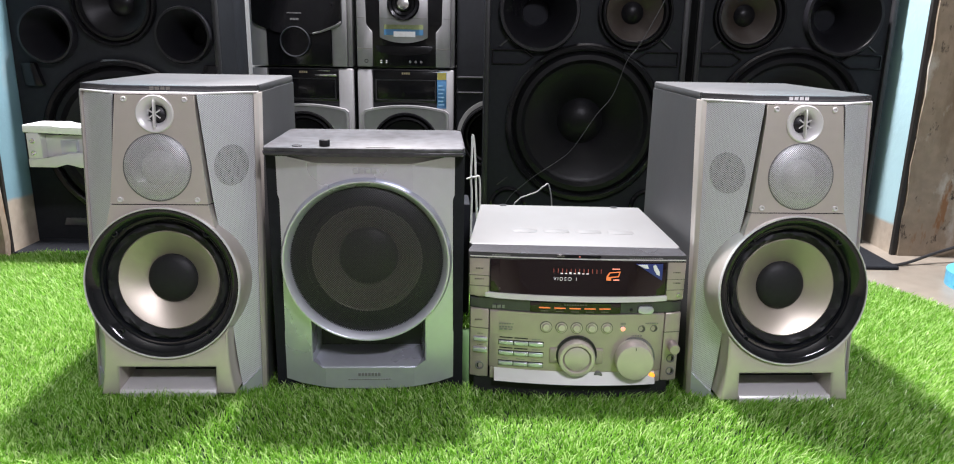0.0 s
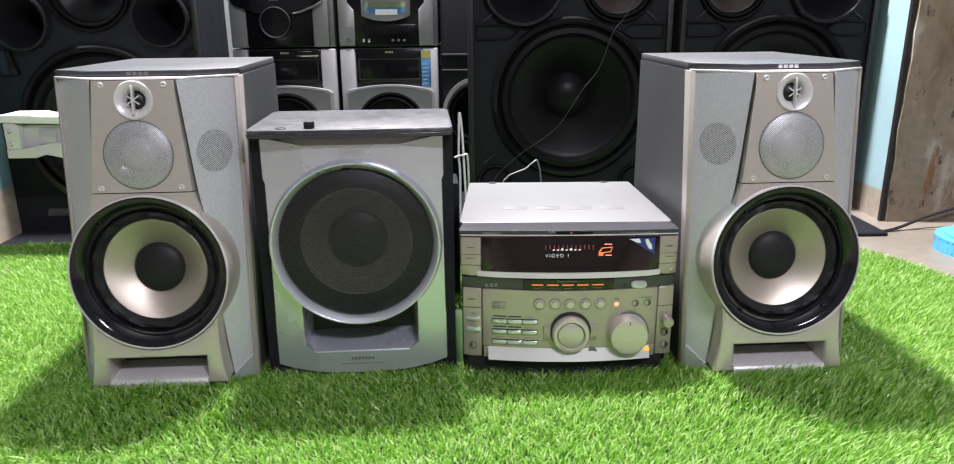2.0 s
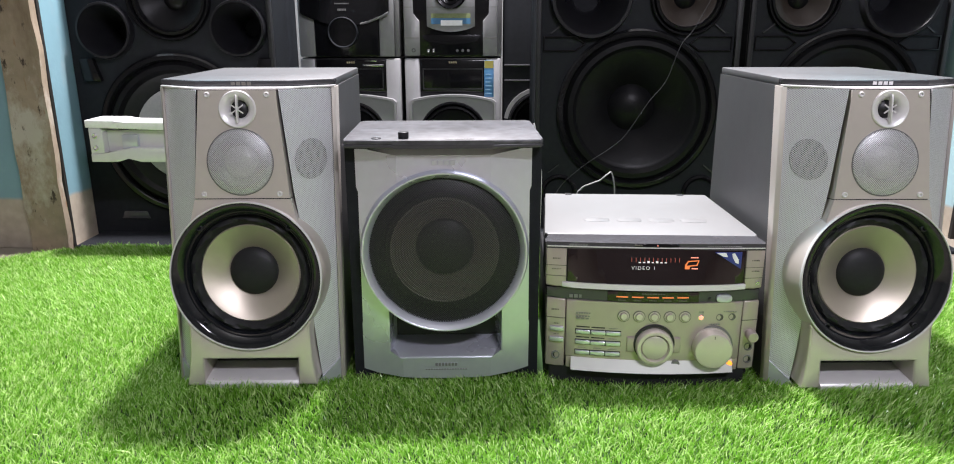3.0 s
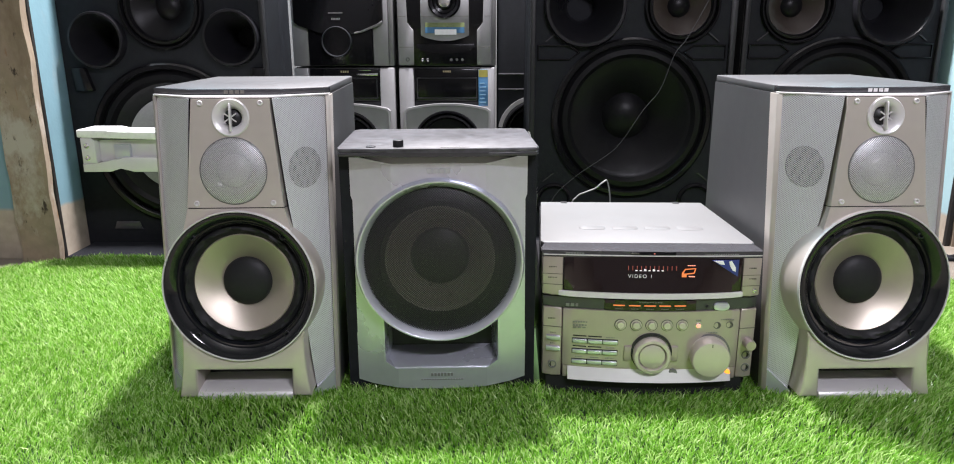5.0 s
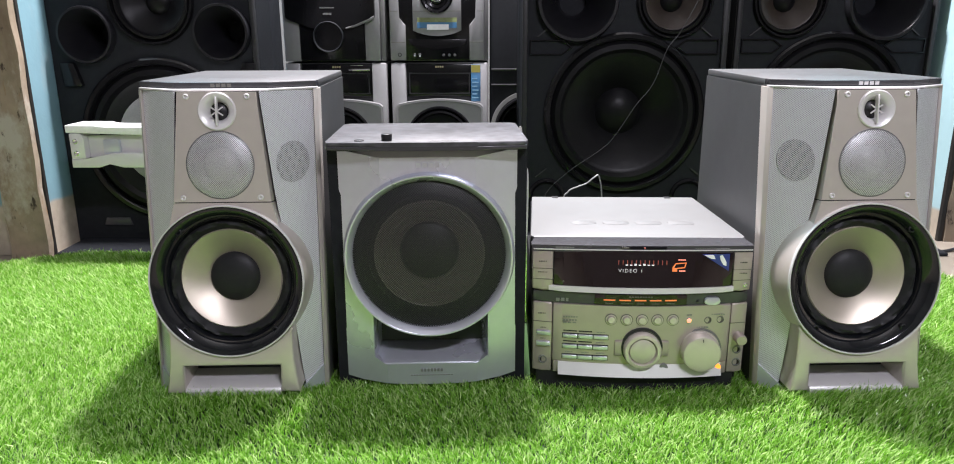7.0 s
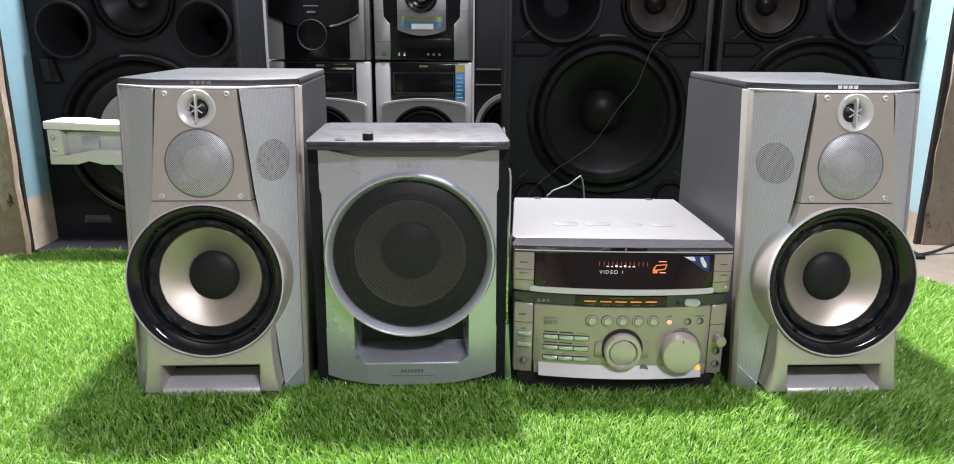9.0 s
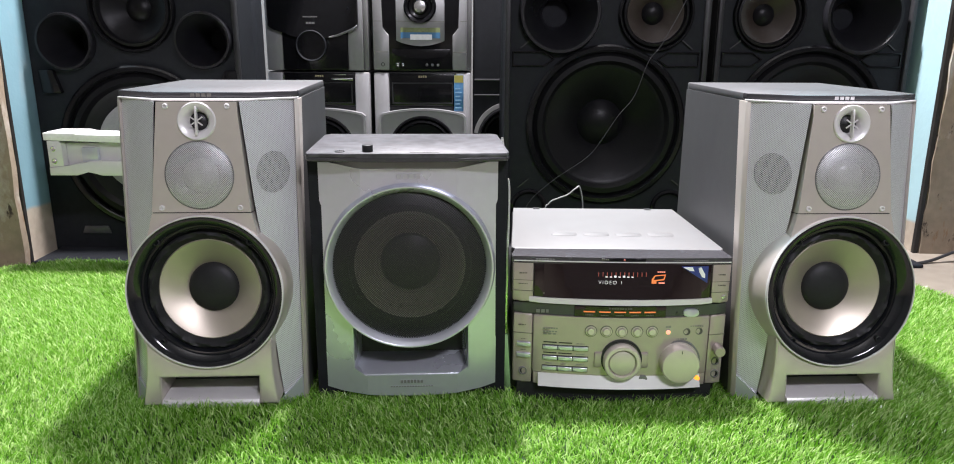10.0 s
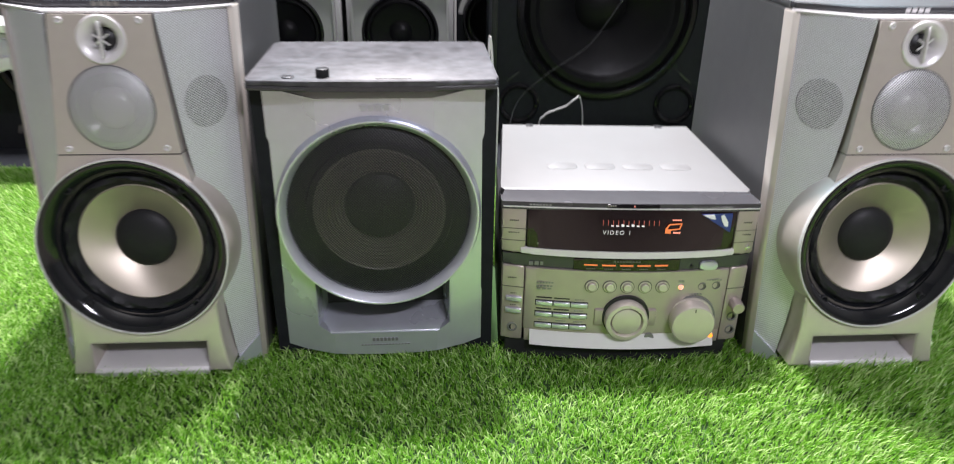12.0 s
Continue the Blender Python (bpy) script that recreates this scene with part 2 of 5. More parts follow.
def thing(name, place, turn, label, category, group="", kind=""):
    ob = new(name)
    ob.matrix_world = pose(*place, 0, 0, turn)
    ob.empty_display_size = 0.05
    return tagged(ob, label, category, group, kind)


def lathe(profile, cx=0.0, cz=0.0, n=56, bm=None, wave=None):
    """A turned form about an axis along y through (cx, cz); profile: rows of (radius, y)."""
    bm = bm or bmesh.new()
    rings = []
    for k, (r, y) in enumerate(profile):
        if r < 1e-6:
            rings.append([bm.verts.new((cx, y, cz))])
            continue
        ring = []
        for i in range(n):
            a = 2 * math.pi * i / n
            dy = wave(k, a) if wave else 0.0
            ring.append(bm.verts.new((cx + r * math.cos(a), y + dy, cz + r * math.sin(a))))
        rings.append(ring)
    for p, q in zip(rings, rings[1:]):
        for i in range(n):
            j = (i + 1) % n
            if len(p) == 1:
                bm.faces.new((p[0], q[i], q[j]))
            elif len(q) == 1:
                bm.faces.new((p[i], p[j], q[0]))
            else:
                bm.faces.new((p[i], p[j], q[j], q[i]))
    return bm


def prism(points, lo, hi, axis="z", bevel=0.0, bm=None):
    """A polygon drawn out from lo to hi. axis z: points are (x, y); y: (x, z); x: (y, z)."""
    bm = bm or bmesh.new()

    def at(p, h):
        return {"z": (p[0], p[1], h), "y": (p[0], h, p[1]), "x": (h, p[0], p[1])}[axis]

    a = [bm.verts.new(at(p, lo)) for p in points]
    b = [bm.verts.new(at(p, hi)) for p in points]
    faces = [bm.faces.new(a), bm.faces.new(b)]
    n = len(points)
    for i in range(n):
        j = (i + 1) % n
        faces.append(bm.faces.new((a[i], a[j], b[j], b[i])))
    if bevel:
        edges = list({e for f in faces for e in f.edges})
        bmesh.ops.bevel(bm, geom=edges, offset=bevel, segments=2, affect="EDGES", profile=0.5)
    return bm


def loft(low, high, lo, hi, bevel=0.0, bm=None):
    """A block between two outlines (x, y) of the same number of corners at the heights lo and hi."""
    bm = bm or bmesh.new()
    a = [bm.verts.new((*p, lo)) for p in low]
    b = [bm.verts.new((*p, hi)) for p in high]
    faces = [bm.faces.new(a), bm.faces.new(b)]
    for i in range(len(low)):
        j = (i + 1) % len(low)
        faces.append(bm.faces.new((a[i], a[j], b[j], b[i])))
    if bevel:
        bmesh.ops.bevel(bm, geom=list({e for f in faces for e in f.edges}), offset=bevel, segments=2, affect="EDGES", profile=0.5)
    return bm


def layered(shape, lo, hi, n, bevel=0.0):
    """A block whose outline shape(z) changes with the height."""
    bm = bmesh.new()
    rings = [[bm.verts.new((*p, lo + (hi - lo) * k / n)) for p in shape(lo + (hi - lo) * k / n)] for k in range(n + 1)]
    bm.faces.new(rings[0])
    bm.faces.new(rings[-1])
    m = len(rings[0])
    for a, b in zip(rings, rings[1:]):
        for i in range(m):
            bm.faces.new((a[i], a[(i + 1) % m], b[(i + 1) % m], b[i]))
    return bm


def plate(outer, holes, y0, thick, bend=None, step=0.02):
    """A sheet in xz with holes, front at y0, bent by the function bend(x)."""
    bm = bmesh.new()
    edges = []
    for loop in [outer, *holes]:
        vs = [bm.verts.new((x, y0, z)) for x, z in loop]
        edges += [bm.edges.new((vs[i], vs[(i + 1) % len(vs)])) for i in range(len(vs))]
    bmesh.ops.triangle_fill(bm, use_beauty=True, use_dissolve=False, edges=edges)
    if bend:
        lo, hi = min(p[0] for p in outer), max(p[0] for p in outer)
        x = lo + step
        while x < hi - 1e-4:
            bmesh.ops.bisect_plane(bm, geom=bm.verts[:] + bm.edges[:] + bm.faces[:], plane_co=(x, 0, 0), plane_no=(1, 0, 0))
            x += step
    made = bmesh.ops.extrude_face_region(bm, geom=bm.faces[:])
    for v in made["geom"]:
        if isinstance(v, bmesh.types.BMVert):
            v.co.y += thick
    if bend:
        for v in bm.verts:
            v.co.y += bend(v.co.x)
    return bm


def circle(cx, cz, r, n=48, a0=0.0, a1=360.0):
    full = abs(a1 - a0) >= 360
    return [(cx + r * math.cos(radians(a0 + (a1 - a0) * i / (n if full else n - 1))), cz + r * math.sin(radians(a0 + (a1 - a0) * i / (n if full else n - 1)))) for i in range(n)]


def tube(points, r, n=8, bm=None):
    """A cable through the points, rounded between them."""
    bm = bm or bmesh.new()
    p = [Vector(q) for q in points]
    line = []
    for i in range(len(p) - 1):
        a, b, c, d = p[max(i - 1, 0)], p[i], p[i + 1], p[min(i + 2, len(p) - 1)]
        for k in range(6):
            t = k / 6
            line.append(0.5 * (2 * b + (c - a) * t + (2 * a - 5 * b + 4 * c - d) * t * t + (3 * b - a - 3 * c + d) * t ** 3))
    line.append(p[-1])
    rings = []
    for i, q in enumerate(line):
        d = (line[min(i + 1, len(line) - 1)] - line[max(i - 1, 0)]).normalized()
        u = d.cross(Vector((0.31, 0.2, 0.93))).normalized()
        w = d.cross(u)
        rings.append([bm.verts.new(q + r * (math.cos(6.2832 * k / n) * u + math.sin(6.2832 * k / n) * w)) for k in range(n)])
    for a, b in zip(rings, rings[1:]):
        for k in range(n):
            bm.faces.new((a[k], a[(k + 1) % n], b[(k + 1) % n], b[k]))
    bm.faces.new(rings[0])
    bm.faces.new(rings[-1])
    return bm


def screw(parent, x, y, z, r=0.0032):
    s = part("screw", lathe([(r, y), (r, y - 0.0012), (r * 0.75, y - 0.002), (r * 0.5, y - 0.0018), (r * 0.45, y - 0.0006), (0, y - 0.0006)], x, z, 20), CHROME, parent)
    return s


def bars(name, x, y, z, w, h, n, mat, parent, axis="y", fill=0.72):
    """A row of small plain blocks that stands for a printed mark."""
    bm = bmesh.new()
    step = w / n
    for i in range(n):
        x0 = x - w / 2 + step * (i + (1 - fill) / 2)
        if axis == "y":
            box(x0, x0 + step * fill, y - 0.0006, y + 0.0004, z - h / 2, z + h / 2, bm=bm)
        else:
            box(x0, x0 + step * fill, y - h / 2, y + h / 2, z - 0.0004, z + 0.0006, bm=bm)
    return part(name, bm, mat, parent, "", 0)


# ---- structure ----
FLOOR = -0.024
MATTOP = -0.018


def slab(name, bm, mat, label, category):
    return tagged(part(name, bm, mat, None, "", 0), label, category, "", "structure")


floor = slab("floor", box(-3, 3, -3, 3.0, FLOOR - 0.1, FLOOR - 0.003), GROUT, "beige glazed floor tiles with dark joints", "floor")
slab("ceiling", box(-3, 3, -3, 3.0, 3.4, 3.5), PLASTER, "plain grey ceiling", "ceiling")
slab("wall_north", box(-1.1, 1.1, 2.35, 2.5, FLOOR, 3.4), PLASTER, "plain wall behind the stacked stereos", "wall")
slab("wall_south", box(-3, 3, -3.1, -3.0, FLOOR, 3.4), PLASTER, "plain grey wall", "wall")
slab("wall_left", box(-3.1, -3.0, -3, 1.9, FLOOR, 3.4), PLASTER, "plain grey wall", "wall")
slab("wall_right", box(3.0, 3.1, -3, 1.9, FLOOR, 3.4), PLASTER, "plain grey wall", "wall")
# east wall gets the lit blue, the other three the shaded blue
slab("wall_east", box(0.955, 1.05, 1.615, 2.35, FLOOR, 3.4), BLUELIT, "light blue painted side wall with beige foot", "wall")
slab("wall_west", box(-1.05, -0.995, 1.50, 2.35, FLOOR, 3.4), BLUESHADED, "light blue painted side wall with beige foot", "wall")
slab("wall_front_west", box(-3.0, -1.0505, 1.4960, 1.68, FLOOR, 3.4), BLUESHADED, "light blue painted wall with beige foot", "wall")
slab("wall_front_east", box(1.30, 3.0, 1.68, 1.83, FLOOR, 3.4), BLUESHADED, "light blue painted wall with beige foot", "wall")


def pillar(name, x0, x1, y0, y1, label):
    """A rough shaft whose corners wander a little."""
    bm = box(x0, x1, y0, y1, FLOOR, 3.4)
    for k in range(1, 40):
        bmesh.ops.bisect_plane(bm, geom=bm.verts[:] + bm.edges[:] + bm.faces[:], plane_co=(0, 0, FLOOR + 0.03 * k), plane_no=(0, 0, 1))
    for v in bm.verts:
        d = noise.noise(Vector((v.co.x * 9, v.co.y * 9, v.co.z * 14)))
        v.co.x += 0.006 * d
        v.co.y += 0.005 * noise.noise(Vector((v.co.z * 11, v.co.x * 7, 3.1)))
    return tagged(part(name, bm, CONCRETE, None, "", 0.7), label, "pillar", "", "structure")


pillar("pillar_west", -1.068, -0.989, 1.472, 1.4895, "worn stained concrete door pillar")
pillar("pillar_east", 0.962, 1.31, 1.600, 1.75, "worn concrete pillar with peeling paint")
slab("trim_west", box(-0.998, -0.986, 1.4900, 1.4985, FLOOR, 3.4, 0.001), STEEL, "dark rusty steel door channel", "channel")
slab("trim_east", box(0.950, 0.9605, 1.604, 1.6145, FLOOR, 3.4, 0.001), STEEL, "dark rusty steel door channel", "channel")
slab("threshold", box(-0.984, 0.905, 1.488, 2.345, FLOOR, FLOOR + 0.008, 0.003), VINYL, "dark worn rubber sheet under the stacked speakers", "threshold")

# ---- artificial grass mat ----
MAT_EDGE = [(-1.16, 0.47), (0.96, 0.46), (0.95, 0.70), (0.90, 1.05), (0.845, 1.245), (0.79, 1.37), (0.70, 1.45), (0.5, 1.475), (-0.70, 1.485), (-0.90, 1.482), (-1.0, 1.45), (-1.08, 1.385), (-1.14, 1.28)]
mat = part("grass_mat", prism(MAT_EDGE, FLOOR, MATTOP, "z"), BACKING, None, "", 0)
tagged(mat, "green artificial grass mat with cut edges on floor tiles", "grass mat", "", "structure")


def inside(x, y, poly):
    ok = np.zeros(len(x), bool)
    n = len(poly)
    for i in range(n):
        (x0, y0), (x1, y1) = poly[i], poly[(i + 1) % n]
        cross = (y0 > y) != (y1 > y)
        ok ^= cross & (x < (x1 - x0) * (y - y0) / (y1 - y0 + 1e-12) + x0)
    return ok


def grass():
    """Short curved plastic blades, leaning mostly one way, in tufts."""
    rng = np.random.default_rng(7)
    sets = []
    for x0, x1, y0, y1, density in ((-1.2, 1.0, 0.54, 1.5, 190000), (-1.2, 1.0, 0.45, 0.54, 90000)):
        n = int((x1 - x0) * (y1 - y0) * density)
        sets.append(np.stack([rng.uniform(x0, x1, n), rng.uniform(y0, y1, n)], 1))
    p = np.concatenate(sets)
    p = p + rng.normal(0, 0.0012, p.shape)
    keep = inside(p[:, 0], p[:, 1], MAT_EDGE)
    for x0, x1, y0, y1 in ((-0.46, -0.30, 0.89, 1.10), (0.31, 0.47, 0.90, 1.12), (-0.235, 0.25, 0.905, 1.11)):
        keep &= ~((p[:, 0] > x0) & (p[:, 0] < x1) & (p[:, 1] > y0) & (p[:, 1] < y1))
    p = p[keep]
    n = len(p)
    h = rng.uniform(0.009, 0.0175, n) * (0.92 + 0.13 * np.sin(p[:, 0] * 23 + 1.3 * np.sin(p[:, 1] * 17)) * np.cos(p[:, 1] * 19))
    w = rng.uniform(0.0005, 0.0010, n)
    face = rng.uniform(0, 2 * np.pi, n)
    lean = 0.35 + 0.75 * np.sin(p[:, 0] * 5 + 2) * np.sin(p[:, 1] * 6) + rng.normal(0, 1.0, n) - 1.57
    bend = rng.uniform(0.15, 0.95, n) * h
    dx, dy = np.cos(lean) * bend, np.sin(lean) * bend
    sx, sy = np.cos(face) * w, np.sin(face) * w
    base = np.full(n, MATTOP - 0.001)
    for cx, cy in ((-0.375, 0.81), (0.392, 0.82)):
        base = base + 0.019 * np.exp(-(((p[:, 0] - cx) / 0.14) ** 4) - ((p[:, 1] - cy) / 0.06) ** 2)
    v = np.empty((n, 5, 3), np.float32)
    for k, (s, t, lift, width) in enumerate(((-1, 0.0, 0.0, 1.0), (1, 0.0, 0.0, 1.0), (1, 0.35, 0.6, 0.9), (-1, 0.35, 0.6, 0.9), (0, 1.0, 1.0, 0.0))):
        v[:, k, 0] = p[:, 0] + s * sx * width + dx * t
        v[:, k, 1] = p[:, 1] + s * sy * width + dy * t
        v[:, k, 2] = base + h * lift
    me = bpy.data.meshes.new("grass_blades")
    me.vertices.add(n * 5)
    me.vertices.foreach_set("co", v.ravel())
    i = np.arange(n, dtype=np.int32)[:, None] * 5
    loops = np.concatenate([i, i + 1, i + 2, i + 3, i + 3, i + 2, i + 4], 1).ravel()
    me.loops.add(n * 7)
    me.loops.foreach_set("vertex_index", loops)
    start = np.concatenate([np.arange(n, dtype=np.int32)[:, None] * 7, np.arange(n, dtype=np.int32)[:, None] * 7 + 4], 1).ravel()
    me.polygons.add(n * 2)
    me.polygons.foreach_set("loop_start", start)
    me.update(calc_edges=True)
    me.materials.append(GRASS)
    return tagged(new("grass_blades", me), "bright green short plastic grass blades of the mat", "artificial grass", "", "stuff")


grass()


# ---- satellite speakers ----
RAKE = 0.1117
CROWN = 0.376


def raked(bm, square=True):
    """Leans a front part back from its foot to the crown; square: keeps its depth square to the leaning face."""
    for v in bm.verts:
        y, z = v.co.y, v.co.z
        v.co.y = y + RAKE * (z - CROWN)
        if square:
            v.co.z = max(z - RAKE * (y + 0.001), -0.0178)
    return bm


def woofer(parent, cz, plane):
    """Woofer in its drum, on the leaning front."""
    def turned(profile, n=72, wave=None):
        return raked(lathe([(r, plane + y) for r, y in profile], 0, cz, n, None, wave))

    drum = part("woofer_drum", turned([(0.0965, 0.078), (0.0962, 0.03), (0.0945, 0.008), (0.0930, 0.001), (0.091, 0.001)]), CHAMPAGNE, parent)
    part("rim", turned([(0.0932, 0.003), (0.0932, -0.0012), (0.0926, -0.0022), (0.0916, -0.0022), (0.0910, -0.001), (0.0910, 0.003)]), LIP, drum)
    bezel = part("bezel", turned([(0.0911, -0.001), (0.0900, -0.0018), (0.0875, -0.0016), (0.0840, 0.0004), (0.0800, 0.0042), (0.0765, 0.0092), (0.0740, 0.0145), (0.0730, 0.0200)]), BEZEL, drum, "glossy black woofer bezel")
    for a in (48, 132, 228, 312):
        x, z = 0.0815 * math.cos(radians(a)), 0.0815 * math.sin(radians(a))
        part("bezel_screw", raked(lathe([(0.0042, plane + 0.010), (0.0042, plane + 0.0022), (0.0030, plane + 0.0016), (0.0027, plane + 0.0042), (0, plane + 0.0042)], x, cz + z, 16)), RUBBER, bezel)

    def fold(k, a):
        s = (a * 12 / (2 * math.pi) + k * 0.26) % 1.0
        saw = s / 0.7 if s < 0.7 else (1 - s) / 0.3
        return 0.0036 * (0.5 - saw) * (0.15, 0.7, 1.0, 1.0, 0.7, 0.1)[k]

    part("surround", turned([(0.0737, 0.0175), (0.0720, 0.0150), (0.0700, 0.0142), (0.0675, 0.0150), (0.0648, 0.0175), (0.0612, 0.0225)], 192, fold), RUBBER, drum, "pleated black rubber surround")
    part("cone", turned([(0.0622, 0.0215), (0.0607, 0.0203), (0.031, 0.037), (0.029, 0.039)]), CONE, drum, "spun champagne metal cone")
    part("dust_cap", turned([(0.0308, 0.0372), (0.0300, 0.0350), (0.0275, 0.0325), (0.021, 0.0295), (0.012, 0.0275), (0, 0.0268)], 48), RUBBER, drum, "domed black dust cap")


def satellite(place, turn, label, inner):
    """Tower speaker: leaning front with slanted perforated wings, central baffle, drum woofer, reflex port. inner: the side of the open side driver."""
    root = thing("bookshelf_speaker", place, turn, label, "speaker", "satellite speakers")
    B = -0.018

    def body(z):
        c = RAKE * (z - CROWN)
        return [(-0.1080, c + 0.053), (0.1080, c + 0.053), (0.1045, 0.285), (-0.1045, 0.285)]

    part("cabinet", layered(body, B, 0.370, 16), PEWTER, root)
    top = [(-0.1072, 0.051), (-0.055, 0.022), (0.055, 0.022), (0.1072, 0.051), (0.104, 0.284), (-0.104, 0.284)]
    part("top_cap", prism(top, 0.370, 0.3800, "z", 0.002), PEWTER, root, "grey flat top plate")
    band = [(-0.1082, 0.060), (-0.1078, 0.0485), (-0.0555, 0.0185), (0.0555, 0.0185), (0.1078, 0.0485), (0.1082, 0.060), (0.105, 0.060), (0.0545, 0.024), (-0.0545, 0.024), (-0.105, 0.060)]
    trim = part("top_band", prism(band, 0.3727, 0.3796, "z", 0.001), BAND, root, "glossy dark grey front band")
    bars("name_plate", 0.0, 0.0185, 0.3762, 0.026, 0.0040, 4, LIP if inner < 0 else INK, trim)
    # thin ledge between the band and the front
    ledge = [(-0.1088, 0.052), (-0.1075, 0.0440), (-0.052, 0.0035), (0.052, 0.0035), (0.1075, 0.0440), (0.1088, 0.052), (0.104, 0.058), (-0.104, 0.058)]
    part("front_ledge", prism(ledge, 0.3702, 0.3725, "z", 0.0008), LIP, root, "thin bright ledge over the front")

    def slope(x):
        return (x - 0.05) / 0.0580 * 0.049

    def hem(x):
        """Lower edge of a wing: rises towards the corner."""
        return -0.001 + max(0.0, x - 0.080) / 0.024 * 0.022

    def inner_edge(z):
        rows = ((0.3755, 0.0478), (0.2415, 0.0600), (0.20, 0.0660), (0.085, 0.0740), (0.045, 0.0775), (-0.02, 0.0840))
        for (z0, x0), (z1, x1) in zip(rows, rows[1:]):
            if z >= z1:
                return x0 + (x1 - x0) * (z0 - z) / (z0 - z1)
        return rows[-1][1]

    for s in (-1, 1):
        fr = bmesh.new()

        def edge(d):
            return [(s * 0.1092, 0.0475), (s * 0.1092, 0.0475 + d), (s * 0.106, 0.0475 + d), (s * 0.1035, 0.0490), (s * 0.1046, 0.0415)]

        loft(edge(0.010), edge(0.021), B, 0.3702, 0.0008, fr)
        frame_part = part("front_frame", raked(fr, False), CHAMPAGNE, root, "champagne edge strip")
        shoe = bmesh.new()
        low = [(0.079, -0.012), (0.1046, -0.006)]
        high = [(0.1046, hem(0.1046)), (0.092, hem(0.092)), (0.079, hem(0.079))]
        a = [shoe.verts.new((s * x, slope(x) - 0.0022, z)) for x, z in low + high]
        c = [shoe.verts.new((s * x, slope(x) + 0.0060, z)) for x, z in low + high]
        shoe.faces.new(a)
        shoe.faces.new(c)
        for i in range(5):
            shoe.faces.new((a[i], a[(i + 1) % 5], c[(i + 1) % 5], c[i]))
        part("corner_shoe", raked(shoe, False), SILVER, frame_part)
        bm = bmesh.new()

        def wing(x, z, back=0.0):
            return bm.verts.new((s * x, slope(x) + 0.0012 + back, z))

        rows = []
        for k in range(17):
            t = k / 16
            zi = 0.3698 + (hem(0.08) - 0.3698) * t
            xi = inner_edge(zi) + 0.0006
            row = []
            for f, bulge in ((0.0, 0.0), (0.33, 0.0012), (0.67, 0.0012), (1.0, 0.0)):
                x = xi + (0.1036 - xi) * f
                row.append(wing(x, 0.3698 + (hem(x) - 0.3698) * t, -bulge))
            rows.append(row)
        for a, c in zip(rows, rows[1:]):
            for i in range(3):
                bm.faces.new((a[i], a[i + 1], c[i + 1], c[i]))
        made = bmesh.ops.extrude_face_region(bm, geom=bm.faces[:])
        for v in made["geom"]:
            if isinstance(v, bmesh.types.BMVert):
                v.co.y += 0.003
        w = part("wing_grille", raked(bm, False), GRILLE, root, "perforated silver grille")
        if s == inner:
            disc = bmesh.new()
            vs = []
            for i in range(40):
                a = 2 * math.pi * i / 40
                x = 0.0800 + 0.0170 * math.cos(a)
                z = 0.2850 + 0.0250 * math.sin(a)
                vs.append(disc.verts.new((s * x, slope(x) - 0.0008, z)))
            disc.faces.new(vs)
            made = bmesh.ops.extrude_face_region(disc, geom=disc.faces[:])
            for v in made["geom"]:
                if isinstance(v, bmesh.types.BMVert):
                    v.co.y += 0.002
            part("side_driver", raked(disc, False), GRILLEOPEN, w, "round open mesh over a side driver")
    # central baffle
    baffle = part("baffle", raked(plate([(-0.0455, 0.3701), (0.0455, 0.3701), (0.0575, 0.2420), (-0.0575, 0.2420)], [circle(0, 0.348, 0.0210, 40), circle(0, 0.2855, 0.0382, 48)], -0.001, 0.02)), CHAMPAGNE, root, "champagne tapered baffle")
    part("lower_baffle", raked(prism([(-0.0577, 0.2408), (0.0577, 0.2408)] + circle(0, 0.1455, 0.0935, 24, 46, 134), -0.001, 0.045, "y")), CHAMPAGNE, root)
    part("front_backing", raked(prism([(-0.104, 0.370), (0.104, 0.370), (0.104, 0.232), (-0.104, 0.232)], 0.047, 0.060, "y"), False), BLACK, root)
    part("baffle_gap", raked(box(-0.0570, 0.0570, 0.001, 0.02, 0.2395, 0.2435)), BLACK, root)

    for x, z in ((-0.0352, 0.3648), (0.0352, 0.3648), (-0.0455, 0.2472), (0.0455, 0.2472)):
        r = 0.0034
        part("screw", raked(lathe([(r, -0.001), (r, -0.0022), (r * 0.75, -0.003), (r * 0.5, -0.0028), (r * 0.45, -0.0012), (0, -0.0012)], x, z, 20)), LIP, baffle)
    tz = 0.348
    tw = part("tweeter_dish", raked(lathe([(0.0222, 0.0), (0.0222, -0.0025), (0.0210, -0.0035), (0.0165, -0.002), (0.0125, 0.0020), (0.0105, 0.008)], 0, tz, 48)), LIP, baffle, "satin silver tweeter dish")
    part("tweeter_dome", raked(lathe([(0.0108, 0.008), (0.008, 0.006), (0.004, 0.0045), (0, 0.004)], 0, tz, 32)), BLACK, tw)
    part("phase_bar", raked(box(-0.0010, 0.0010, -0.0065, 0.001, tz - 0.0165, tz + 0.0165, 0.0009)), LIP, tw)
